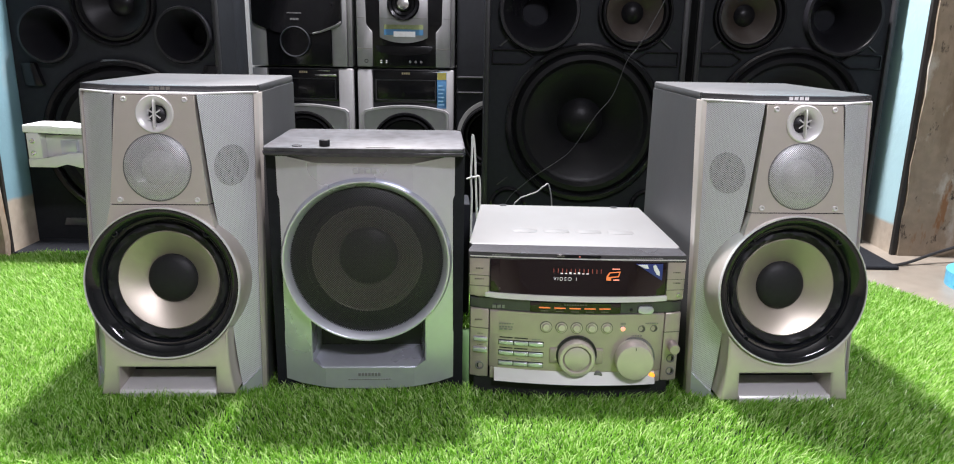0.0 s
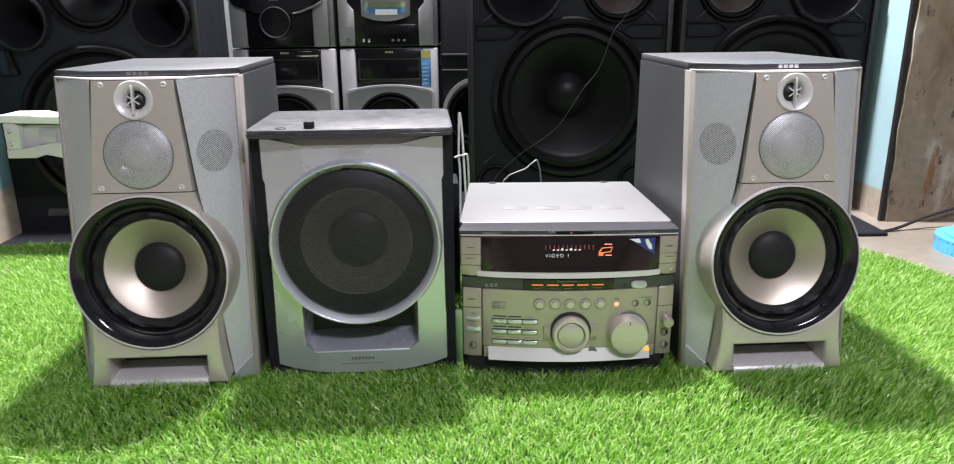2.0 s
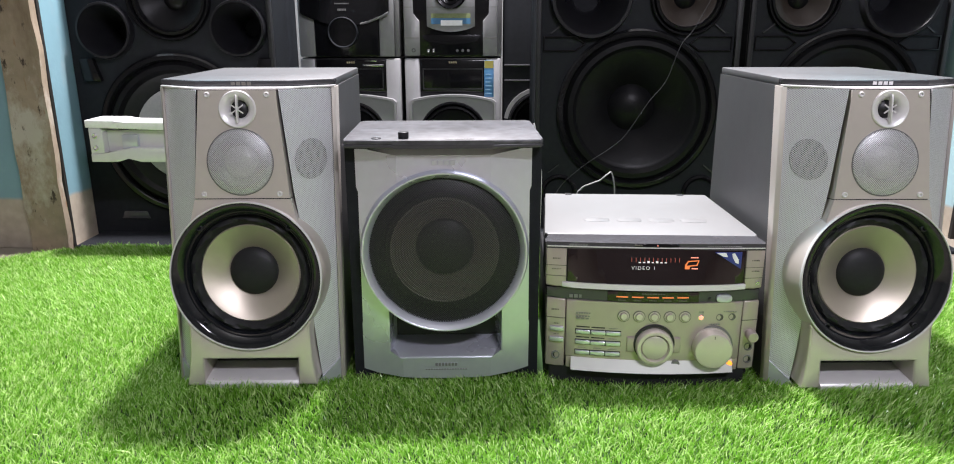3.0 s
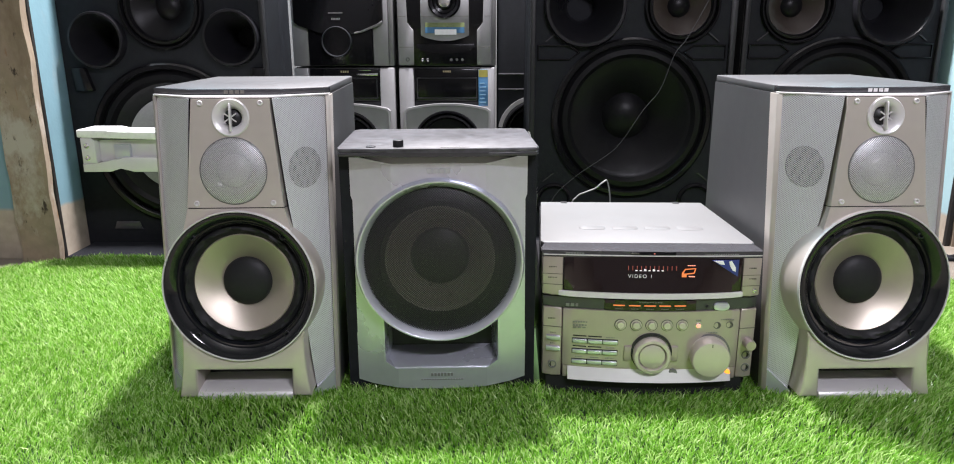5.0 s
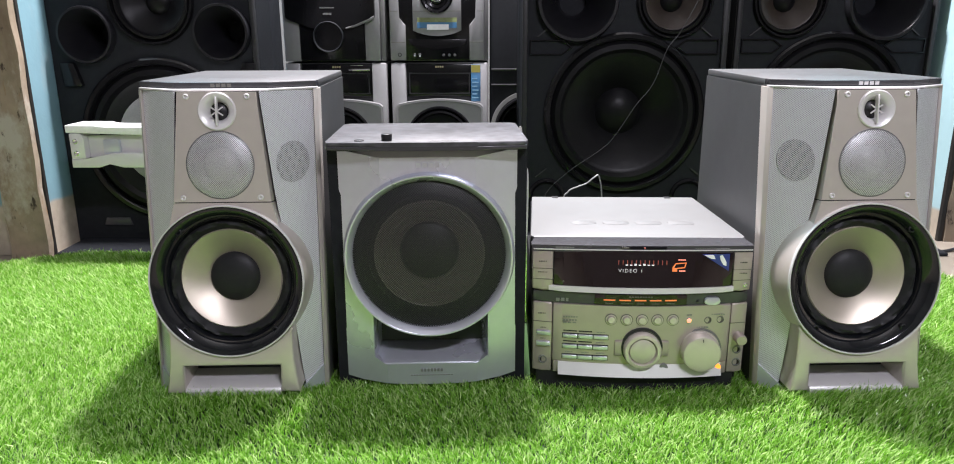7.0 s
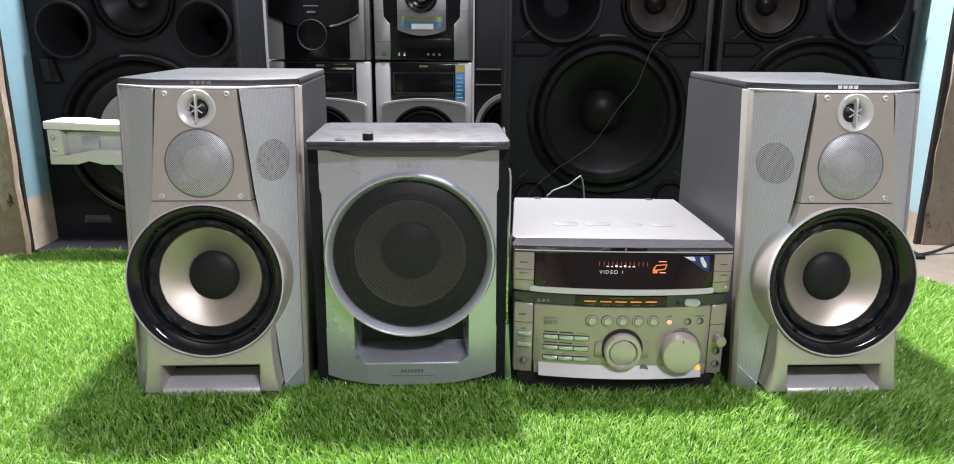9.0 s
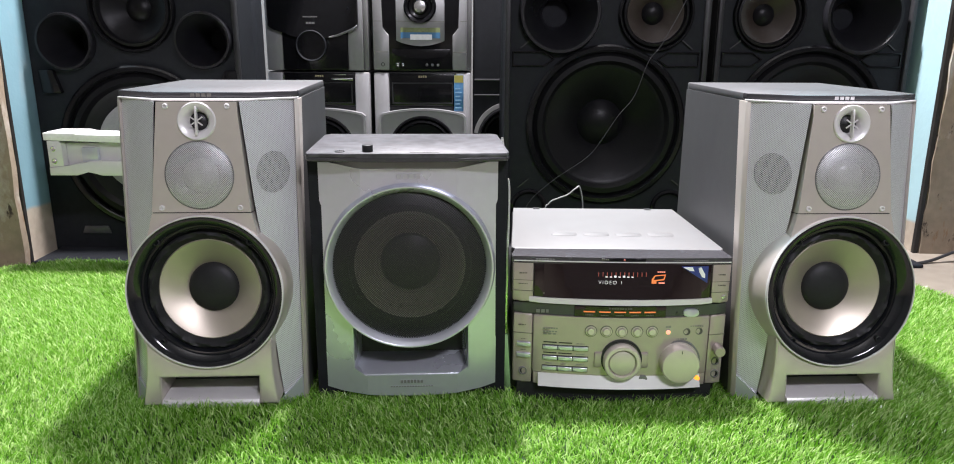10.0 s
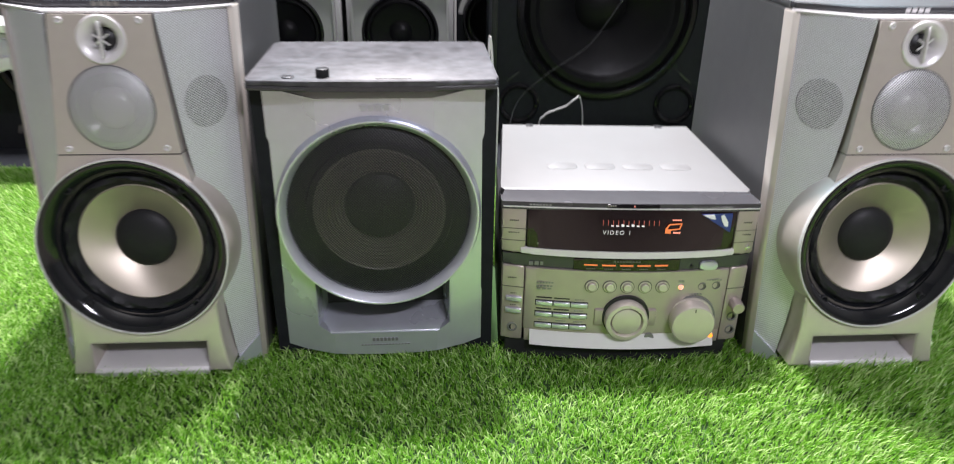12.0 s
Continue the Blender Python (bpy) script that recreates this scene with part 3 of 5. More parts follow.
    for a in (35, 145):
        star = bmesh.new()
        c, q = math.cos(radians(a)), math.sin(radians(a))
        pts = [(c * 0.0085 - q * 0.0007, tz + q * 0.0085 + c * 0.0007), (-c * 0.0085 - q * 0.0007, tz - q * 0.0085 + c * 0.0007), (-c * 0.0085 + q * 0.0007, tz - q * 0.0085 - c * 0.0007), (c * 0.0085 + q * 0.0007, tz + q * 0.0085 - c * 0.0007)]
        prism(pts, -0.0030, -0.0015, "y", 0, star)
        part("star_guard", raked(star), LIP, tw)
    mz = 0.2855
    part("mid_ring", raked(lathe([(0.0402, 0.0), (0.0402, -0.0016), (0.0392, -0.0022), (0.0386, 0.0)], 0, mz, 56)), GREY, baffle)
    mid = part("mid_grille", raked(lathe([(0.0392, -0.0014), (0.0385, -0.0026), (0.033, -0.0052), (0.024, -0.0076), (0.013, -0.0092), (0, -0.0098)], 0, mz, 56)), MIDGRILLE, baffle, "domed silver mesh over the midrange driver")
    part("mid_cone", raked(lathe([(0.039, 0.0), (0.036, 0.0005), (0.033, -0.0005), (0.031, 0.0015), (0.020, 0.0070), (0.0195, 0.0080)], 0, mz, 40)), PAPER, mid)
    part("mid_cap", raked(lathe([(0.0198, 0.0075), (0.0196, 0.0020), (0.0180, -0.0005), (0.012, -0.0035), (0.006, -0.0048), (0, -0.0052)], 0, mz, 40)), LIP, mid, "pale dome under the mesh")
    woofer(root, 0.1455, -0.0045)
    # reflex port in the foot
    half = [(0.0752, 0.0895), (0.0752, 0.065), (0.0762, 0.045), (0.0790, 0.022), (0.0808, 0.012), (0.0815, 0.006), (0.0585, 0.006), (0.0585, 0.0405)]
    outline = half + [(-x, z) for x, z in reversed(half)] + circle(0, 0.1455, 0.0935, 30, 217, 323)
    foot = plate(outline, [], -0.003, 0.048)
    bmesh.ops.recalc_face_normals(foot, faces=foot.faces)
    rim = [e for e in foot.edges if all(v.co.y < 0 for v in e.verts) and len({abs(f.normal.y) > 0.5 for f in e.link_faces}) == 2]
    bmesh.ops.bevel(foot, geom=rim, offset=0.0030, segments=3, affect="EDGES", profile=0.5)
    part("port_housing", raked(foot, False), CHAMPAGNE, root, "champagne foot round the reflex port")
    lip = bmesh.new()
    prism([(-0.004, 0.003), (-0.0055, 0.009), (-0.0035, 0.0125), (0.004, 0.013), (0.06, 0.019), (0.06, 0.003)], -0.0585, 0.0585, "x", 0.0008, lip)
    part("port_lip", raked(lip, False), LIP, root, "bright lower lip of the port")
    part("port_throat", raked(box(-0.0585, 0.0585, 0.044, 0.05, 0.0, 0.0425), False), BLACK, root)
    return root


satellite((-0.3815, 0.868, 0), 2.4, "silver tower speaker with champagne woofer on grass beside subwoofer", 1)
satellite((0.3890, 0.879, 0), 2.4, "silver tower speaker with champagne woofer on grass beside amplifier", -1)


# ---- subwoofer ----
def subwoofer(place, turn):
    root = thing("subwoofer", place, turn, "silver-fronted black subwoofer with round black mesh grille on grass", "subwoofer")
    B = -0.018

    def bend(x):
        return 0.015 * max(0.0, abs(x) - 0.058) / 0.056

    part("cabinet", prism([(-0.1225, 0.05), (-0.1225, 0.175), (0.1225, 0.175), (0.1225, 0.05)], B, 0.300, "z", 0.003), VINYL, root, "black vinyl cabinet")
    part("front_box", plate([(-0.1225, 0.300), (0.1225, 0.300), (0.1225, B), (-0.1225, B)], [circle(0, 0.166, 0.098, 40, -41, 221) + [(-0.0745, 0.096), (-0.0745, 0.020), (0.0745, 0.020), (0.0745, 0.096)]], 0.014, 0.038), VINYL, root)
    outer = [(-0.1130, 0.2985), (-0.098, 0.2972), (-0.058, 0.2905), (0.058, 0.2905), (0.098, 0.2972), (0.1130, 0.2985), (0.1135, 0.258), (0.1080, 0.2425), (0.1095, 0.067), (0.1150, 0.050), (0.1150, 0.0005), (0.09, -0.005), (0.04, -0.009), (0, -0.010), (-0.04, -0.009), (-0.09, -0.005), (-0.1150, 0.0005), (-0.1150, 0.050), (-0.1095, 0.067), (-0.1080, 0.2425), (-0.1135, 0.258)]
    cut = circle(0, 0.166, 0.098, 40, -41, 221) + [(-0.0752, 0.096), (-0.0752, 0.0295), (-0.060, 0.0195), (0.060, 0.0195), (0.0752, 0.0295), (0.0752, 0.096)]
    panel = part("front_panel", plate(outer, [cut], 0.0, 0.012, bend, 0.0145), SILVER, root, "silver front panel with notched sides", 0.12)
    slope = plate([(-0.1122, 0.2997), (-0.1122, 0.2986), (-0.098, 0.2976), (-0.064, 0.2906), (0.064, 0.2906), (0.098, 0.2976), (0.1122, 0.2986), (0.1122, 0.2997)], [], 0.0, 0.004, bend, 0.012)
    for v in slope.verts:
        v.co.y += 0.85 * (v.co.z - 0.2906)
    part("top_bevel", slope, LIP, panel, "bright slanted top edge")
    bars("name_plate", 0.0, -0.0006, 0.2815, 0.030, 0.0058, 4, PAPER, panel)
    bars("print_line", 0.0, -0.0004, 0.0105, 0.030, 0.0040, 7, ENGRAVED, panel)
    bars("print_line", 0.0, -0.0003, 0.0035, 0.056, 0.0010, 16, ENGRAVED, panel)
    ring = part("grille_ring", lathe([(0.1075, 0.006), (0.1070, -0.001), (0.1058, -0.002), (0.1054, -0.0065), (0.1044, -0.0090), (0.1030, -0.0094), (0.1018, -0.0086), (0.0968, 0.0005), (0.0955, 0.0030), (0.0952, 0.012)], 0, 0.166, 96), SILVER, root, "rounded silver ring", 0.9)
    part("mesh_grille", lathe([(0.0958, 0.0015), (0.088, -0.0020), (0.07, -0.0055), (0.045, -0.0080), (0.02, -0.0092), (0, -0.0094)], 0, 0.166, 72), SUBGRILLE, ring, "black perforated steel grille")
    drv = part("woofer_frame", lathe([(0.098, 0.004), (0.09, 0.006), (0.078, 0.010), (0.0765, 0.006), (0.070, 0.008)], 0, 0.166, 72), RUBBER, root)
    cone = [(0.0705, 0.008)]
    for i in range(9):
        r = 0.068 - i * 0.0036
        cone += [(r, 0.010 + i * 0.0022), (r - 0.0012, 0.0085 + i * 0.0022), (r - 0.0024, 0.0105 + i * 0.0022)]
    cone += [(0.036, 0.03)]
    part("cone", lathe(cone, 0, 0.166, 72), material("sub_cone_paper", (0.16, 0.145, 0.125), 0.5, 0, 0.1, 60), drv, "ribbed brown-grey cone")
    part("dust_cap", lathe([(0.0385, 0.027), (0.036, 0.022), (0.025, 0.016), (0.012, 0.013), (0, 0.012)], 0, 0.166, 56), BLACK, drv)
    # port tray under the ring
    tray = bmesh.new()
    loft([(-0.060, 0.0015), (0.060, 0.0015), (0.0752, 0.0120), (0.0752, 0.055), (-0.0752, 0.055), (-0.0752, 0.0120)], [(-0.060, 0.0015), (0.060, 0.0015), (0.0752, 0.0120), (0.0752, 0.055), (-0.0752, 0.055), (-0.0752, 0.0120)], 0.0, 0.0200, 0.0006, tray)
    for v in tray.verts:
        if v.co.z > 0.01:
            v.co.z += 0.30 * v.co.y
    part("port_tray", tray, SILVER, root, "silver tray of the port")
    for s in (-1, 1):
        part("port_cheek", prism([(s * 0.0735, 0.004), (s * 0.0755, 0.004), (s * 0.0755, 0.055), (s * 0.066, 0.055)], 0.026, 0.098, "z"), SILVER, root)
    part("port_throat", box(-0.074, 0.074, 0.045, 0.05, 0.02, 0.12), BLACK, root)
    # top
    # unseen boxes added behind the cabinet to keep the gaps beside it dark
    part("rear_blocker", box(-0.112, 0.122, 0.1755, 0.270, B, 0.270, 0.004), VINYL, root)
    part("rear_blocker", box(-0.112, 0.142, 0.2705, 0.345, B, 0.180, 0.004), VINYL, root)
    topo = [(-0.1225, 0.004), (-0.119, -0.008), (-0.06, -0.0145), (0, -0.016), (0.06, -0.0145), (0.119, -0.008), (0.1225, 0.004), (0.1225, 0.168), (0.115, 0.176), (-0.115, 0.176), (-0.1225, 0.168)]
    top = part("top_plate", prism(topo, 0.3052, 0.3108, "z", 0.0022), DUSTY, root, "dusty dark grey top plate")
    part("top_edge", prism([(x * 1.004, y * 1.004 - 0.0008) for x, y in topo], 0.3012, 0.3058, "z", 0.0012), BAND, root, "glossy dark edge under the top plate")
    part("control_knob", prism(circle(-0.0485, 0.006, 0.0065, 24), 0.3100, 0.3190, "z", 0.0012), BLACK, top, "small black control knob")
    part("push_button", prism(circle(-0.0815, 0.003, 0.006, 24), 0.3100, 0.3120, "z", 0.0006), BAND, top)
    bars("print_line", 0.02, -0.0045, 0.3108, 0.035, 0.0016, 9, INK, top, "z")
    part("shadow_gap", prism([(-0.115, 0.0), (0.115, 0.0), (0.115, 0.165), (-0.115, 0.165)], 0.2990, 0.3012, "z"), BLACK, root)
    for x in (-0.09, 0.09):
        for y in (0.03, 0.15):
            part("foot", prism(circle(x, y, 0.01, 16), B - 0.0005, B + 0.001, "z"), RUBBER, root)
    return root


subwoofer((-0.138, 0.880, 0), 3.0)


# ---- stereo components ----
def bow(x):
    return 0.006 + 0.015 * (x / 0.133) ** 2


def bowed(x0, x1, z0, z1, front, back, bevel=0.0, bm=None):
    """A block whose front and back follow the bowed front of the set."""
    n = max(2, int(abs(x1 - x0) / 0.012))
    xs = [x0 + (x1 - x0) * i / n for i in range(n + 1)]
    pts = [(x, bow(x) + front) for x in xs] + [(x, bow(x) + back) for x in reversed(xs)]
    return prism(pts, z0, z1, "z", bevel, bm)


def lean(x, z):
    """The receiver's front: full bow at its foot, nearly straight under the lid."""
    k = 1.0 - 0.7 * (z - 0.1205) / 0.055
    return 0.021 + k * (bow(x) - 0.021)


def leaned(x0, x1, z0, z1, front, back, bevel=0.0):
    n = max(2, int(abs(x1 - x0) / 0.012))
    xs = [x0 + (x1 - x0) * i / n for i in range(n + 1)]

    def ring(z):
        return [(x, lean(x, z) + front) for x in xs] + [(x, lean(x, z) + back) for x in reversed(xs)]

    return loft(ring(z0), ring(z1), z0, z1, bevel)


def knob(name, x, z, r, out, mat, parent, label="", face=None):
    y = bow(x)
    k = part(name, lathe([(r * 1.02, y + 0.004), (r, y - out + 0.0025), (r * 0.96, y - out + 0.0006), (r * 0.88, y - out), (0, y - out)] if not face else [(r * 1.02, y + 0.004), (r, y - out + 0.0025), (r * 0.96, y - out + 0.0006), (r * 0.86, y - out), (r * 0.8, y - out + 0.0005)], x, z, 48), mat, parent, label)
    if face:
        part("knob_face", lathe([(r * 0.8, y - out + 0.0005), (r * 0.72, y - out + 0.0012), (0, y - out + 0.0016)], x, z, 48), face, k)
    return k


def writing(text, x, z, y, height, mat, parent, name):
    """Words set upright on the front."""
    cu = bpy.data.curves.new(name, "FONT")
    cu.body, cu.size, cu.extrude, cu.space_character = text, height, 0.0002, 1.3
    cu.offset = -0.00012
    tmp = bpy.data.objects.new(name, cu)
    scene.collection.objects.link(tmp)
    me = bpy.data.meshes.new_from_object(tmp.evaluated_get(bpy.context.evaluated_depsgraph_get()))
    bpy.data.objects.remove(tmp)
    me.materials.clear()
    me.materials.append(mat)
    ob = new(name, me)
    ob.parent = parent
    ob.matrix_local = pose(x, y, z, 90, 0, 0)
    return ob


BX, BY, BT = 0.1265, 0.862, -1.2


def amplifier():
    root = thing("stereo_amplifier", (BX, BY, 0), BT, "champagne stereo amplifier with knobs and lit orange indicators on grass", "amplifier")
    part("chassis", prism([(-0.1350, 0.04), (0.1365, 0.04), (0.130, 0.278), (-0.1335, 0.278)], -0.010, 0.120, "z", 0.002), BLACK, root, "black steel chassis")
    part("base", bowed(-0.128, 0.128, -0.014, 0.009, 0.004, 0.09, 0.002), BLACK, root)
    face = part("face_plate", bowed(-0.1085, 0.1165, 0.024, 0.1035, 0.0, 0.05, 0.0022), FACE, root, "champagne face plate")
    xs = [-0.101 + 0.209 * i / 18 for i in range(19)]

    def strip(front):
        return [(x, bow(x) + front) for x in xs] + [(x, bow(x) + 0.05) for x in reversed(xs)]

    part("light_strip", loft(strip(-0.0085), strip(-0.0006), 0.0095, 0.0245), LIP, root, "bright sloping lower strip")
    part("lower_edge", bowed(-0.107, 0.116, 0.0085, 0.0242, 0.0006, 0.05, 0.001), FACE, root)
    left = part("left_cheek", bowed(-0.1335, -0.1092, 0.0085, 0.1035, 0.0012, 0.05, 0.002), FACE, root)
    right = part("right_cheek", bowed(0.1172, 0.1385, 0.0085, 0.1035, 0.0012, 0.05, 0.002), FACE, root)
    part("cheek_groove", bowed(-0.1338, -0.109, 0.0768, 0.0776, 0.0006, 0.01), INK, left)
    part("cheek_groove", bowed(0.117, 0.1388, 0.0768, 0.0776, 0.0006, 0.01), INK, right)
    # dark band
    part("band", bowed(-0.134, 0.138, 0.104, 0.1185, 0.003, 0.06, 0.0015), BAND, root, "dark grey middle band")
    inset = part("band_window", bowed(-0.057, 0.058, 0.1045, 0.118, 0.0012, 0.02, 0.0005), LENS, root, "black window with five orange indicators")
    for x in (-0.0389, -0.0194, -0.0003, 0.0185, 0.0376):
        part("indicator", bowed(x - 0.0072, x + 0.0072, 0.1105, 0.1119, 0.0004, 0.004), ORANGEGLOW, inset, "lit orange indicator")
        bars("print_line", x, bow(x) + 0.0012, 0.1068, 0.010, 0.0013, 5, INK, inset)
    bars("print_line", 0.0, bow(0) + 0.0012, 0.1158, 0.030, 0.0014, 9, INK, inset)
    bars("name_plate", -0.0935, bow(-0.0935) + 0.003, 0.1085, 0.025, 0.0042, 4, GREY, root)
    sb = prism([(0.0905 + 0.0098 * math.copysign(abs(math.cos(t)) ** 0.5, math.cos(t)), 0.109 + 0.0048 * math.copysign(abs(math.sin(t)) ** 0.7, math.sin(t))) for t in [2 * math.pi * i / 28 for i in range(28)]], bow(0.09) - 0.001, bow(0.09) + 0.008, "y", 0.0008)
    part("standby_button", sb, SILVER, root, "oval silver standby button")
    part("standby_dot", lathe([(0.0018, bow(0.073) + 0.002), (0.0015, bow(0.073) + 0.001), (0, bow(0.073) + 0.001)], 0.0725, 0.109, 12), BLACK, root)
    # round buttons
    for x in (-0.0359, -0.0164, 0.0028, 0.0222, 0.0415):
        b = part("button_well", lathe([(0.0068, bow(x) + 0.001), (0.0068, bow(x) - 0.0012), (0.0056, bow(x) - 0.0014), (0.0054, bow(x) + 0.0006)], x, 0.0855, 28), KNOBFACE, face)
        part("button_gap", lathe([(0.0080, bow(x) + 0.001), (0.0078, bow(x) - 0.0006), (0.0066, bow(x) - 0.0007)], x, 0.0855, 28), INK, b)
        part("round_button", lathe([(0.0047, bow(x) + 0.001), (0.0046, bow(x) - 0.003), (0.0040, bow(x) - 0.0036), (0, bow(x) - 0.0034)], x, 0.0855, 28), KNOBFACE, b)
    w = part("small_lamp", lathe([(0.004, bow(0.062) + 0.001), (0.0038, bow(0.062) - 0.001), (0.003, bow(0.062) - 0.0012)], 0.0622, 0.0845, 20), CHROME, face)
    part("lamp_lens", lathe([(0.003, bow(0.062) - 0.0012), (0.0015, bow(0.062) - 0.0022), (0, bow(0.062) - 0.0024)], 0.0622, 0.0845, 16), PINKGLOW, w, "lit red lamp")
    for x in (0.0868, 0.1030):
        knob("sunk_knob", x, 0.0838, 0.0048, 0.0012, GREY, face, "", INK)
    # slim keys
    for row, z in enumerate((0.0612, 0.0468, 0.0325)):
        for col in range(3):
            x = -0.0865 + col * 0.0193
            part("key_slot", bowed(x - 0.0098, x + 0.0098, z - 0.0036, z + 0.0034, -0.0005, 0.003), BLACK, face)
            part("slim_key", bowed(x - 0.0092, x + 0.0092, z - 0.0026, z + 0.0024, -0.0028, 0.004, 0.0008), SILVER, face)
            if row < 2 and col < 2:
                part("key_strip", bowed(x - 0.0085, x + 0.0085, z + 0.0058, z + 0.0072, -0.0004, 0.003), BLACK, face)
            else:
                bars("print_line", x, bow(x), z + 0.0062, 0.011, 0.0010, 6, ENGRAVED, face)
    for z, wd in ((0.0868, 0.026), (0.0824, 0.030), (0.0792, 0.048)):
        bars("print_line", -0.0985 + wd / 2 + 0.002, bow(-0.08) + 0.0003, z, wd, 0.0016, 8, ENGRAVED, face)
    # jog dial
    pad = prism([(-0.0305, 0.0365), (0.0385, 0.0365), (0.0385, 0.0575), (-0.0305, 0.0575)], bow(0.03) - 0.0028, bow(0) + 0.004, "y", 0.002)
    part("jog_pad", pad, FACE, face)
    part("jog_scale", lathe([(0.0262, 0.007), (0.0262, 0.0038), (0.0235, 0.0034), (0.0235, 0.007)], 0.0042, 0.0490, 64), BLACK, face, "dark dial scale")
    jog = part("jog_dial", lathe([(0.0238, 0.006), (0.0236, -0.0035), (0.0222, -0.0055), (0.0185, -0.006), (0.0176, -0.0040), (0.0165, -0.0010)], 0.0042, 0.0465, 64), KNOBFACE, face, "round silver jog dial")
    part("knob_face", lathe([(0.0166, -0.0012), (0.0160, -0.0040), (0.0150, -0.0046), (0, -0.0044)], 0.0042, 0.0465, 48), KNOBFACE, jog)
    part("dial_rib", prism(circle(0.0042, 0.0465, 0.0244, 48), 0.0048, 0.0065, "y"), INK, jog)
    # volume
    y = bow(0.078)
    part("knob_shadow_ring", lathe([(0.0285, y + 0.002), (0.0283, y - 0.001), (0.0262, y - 0.0014), (0.026, y + 0.001)], 0.0778, 0.0445, 64), GREY, face)
    vol = part("volume_knob", lathe([(0.0262, y + 0.001), (0.0258, y - 0.002), (0.0242, y - 0.0025), (0.0240, y - 0.016), (0.0228, y - 0.0178), (0.0205, y - 0.0184), (0, y - 0.0180)], 0.0778, 0.0445, 64), KNOBFACE, face, "large champagne volume knob")
    part("knob_mark", box(0.0772, 0.0784, y - 0.0190, y - 0.0176, 0.0615, 0.0655, 0.0002), INK, vol)
    a = bow(0.104)
    led = part("amber_button", lathe([(0.0046, a + 0.002), (0.0046, a - 0.0025), (0.0036, a - 0.0038), (0, a - 0.0042)], 0.1040, 0.0185, 24), AMBERGLOW, face, "round lit amber button")
    part("badge", lathe([(0.0058, bow(0.033) + 0.001), (0.0056, bow(0.033) - 0.0022), (0.0048, bow(0.033) - 0.0026), (0, bow(0.033) - 0.0022)], 0.0335, 0.0205, 28), GREY, face, "round grey badge")
    bars("print_line", 0.078, bow(0.078), 0.0745, 0.02, 0.0012, 6, ENGRAVED, face)
    bars("print_line", 0.095, bow(0.095), 0.0912, 0.026, 0.0011, 9, ENGRAVED, face)
    bars("print_line", 0.0622, bow(0.062), 0.0915, 0.007, 0.0022, 4, ENGRAVED, face)
    # cheeks
    for z in (0.0625, 0.0475):
        part("cheek_key", bowed(-0.129, -0.111, z - 0.0030, z + 0.0028, -0.002, 0.004, 0.0009), SILVER, left)
        bars("print_line", -0.120, bow(-0.120) + 0.0012, z + 0.0065, 0.008, 0.001, 4, INK, left)
    bars("print_line", -0.1205, bow(-0.1205) + 0.0012, 0.0885, 0.014, 0.0012, 7, INK, left)

    def jack(x, z, parent):
        yy = bow(x) + 0.0012
        j = part("jack_ring", lathe([(0.0058, yy + 0.001), (0.0056, yy - 0.0014), (0.0042, yy - 0.0016), (0.0038, yy - 0.0006)], x, z, 28), GREY, parent)
        part("jack_hole", lathe([(0.0039, yy - 0.0008), (0.0036, yy + 0.0002), (0, yy + 0.0004)], x, z, 20), BLACK, j)

    jack(-0.1205, 0.0245, left)
    jack(0.1290, 0.0400, right)
    jack(0.1296, 0.0225, right)
    k = bow(0.130)
    part("level_knob", lathe([(0.0072, k + 0.001), (0.0070, k - 0.012), (0.006, k - 0.0135), (0, k - 0.0135)], 0.1300, 0.0580, 32), FACE, right, "small champagne level knob")
    return root


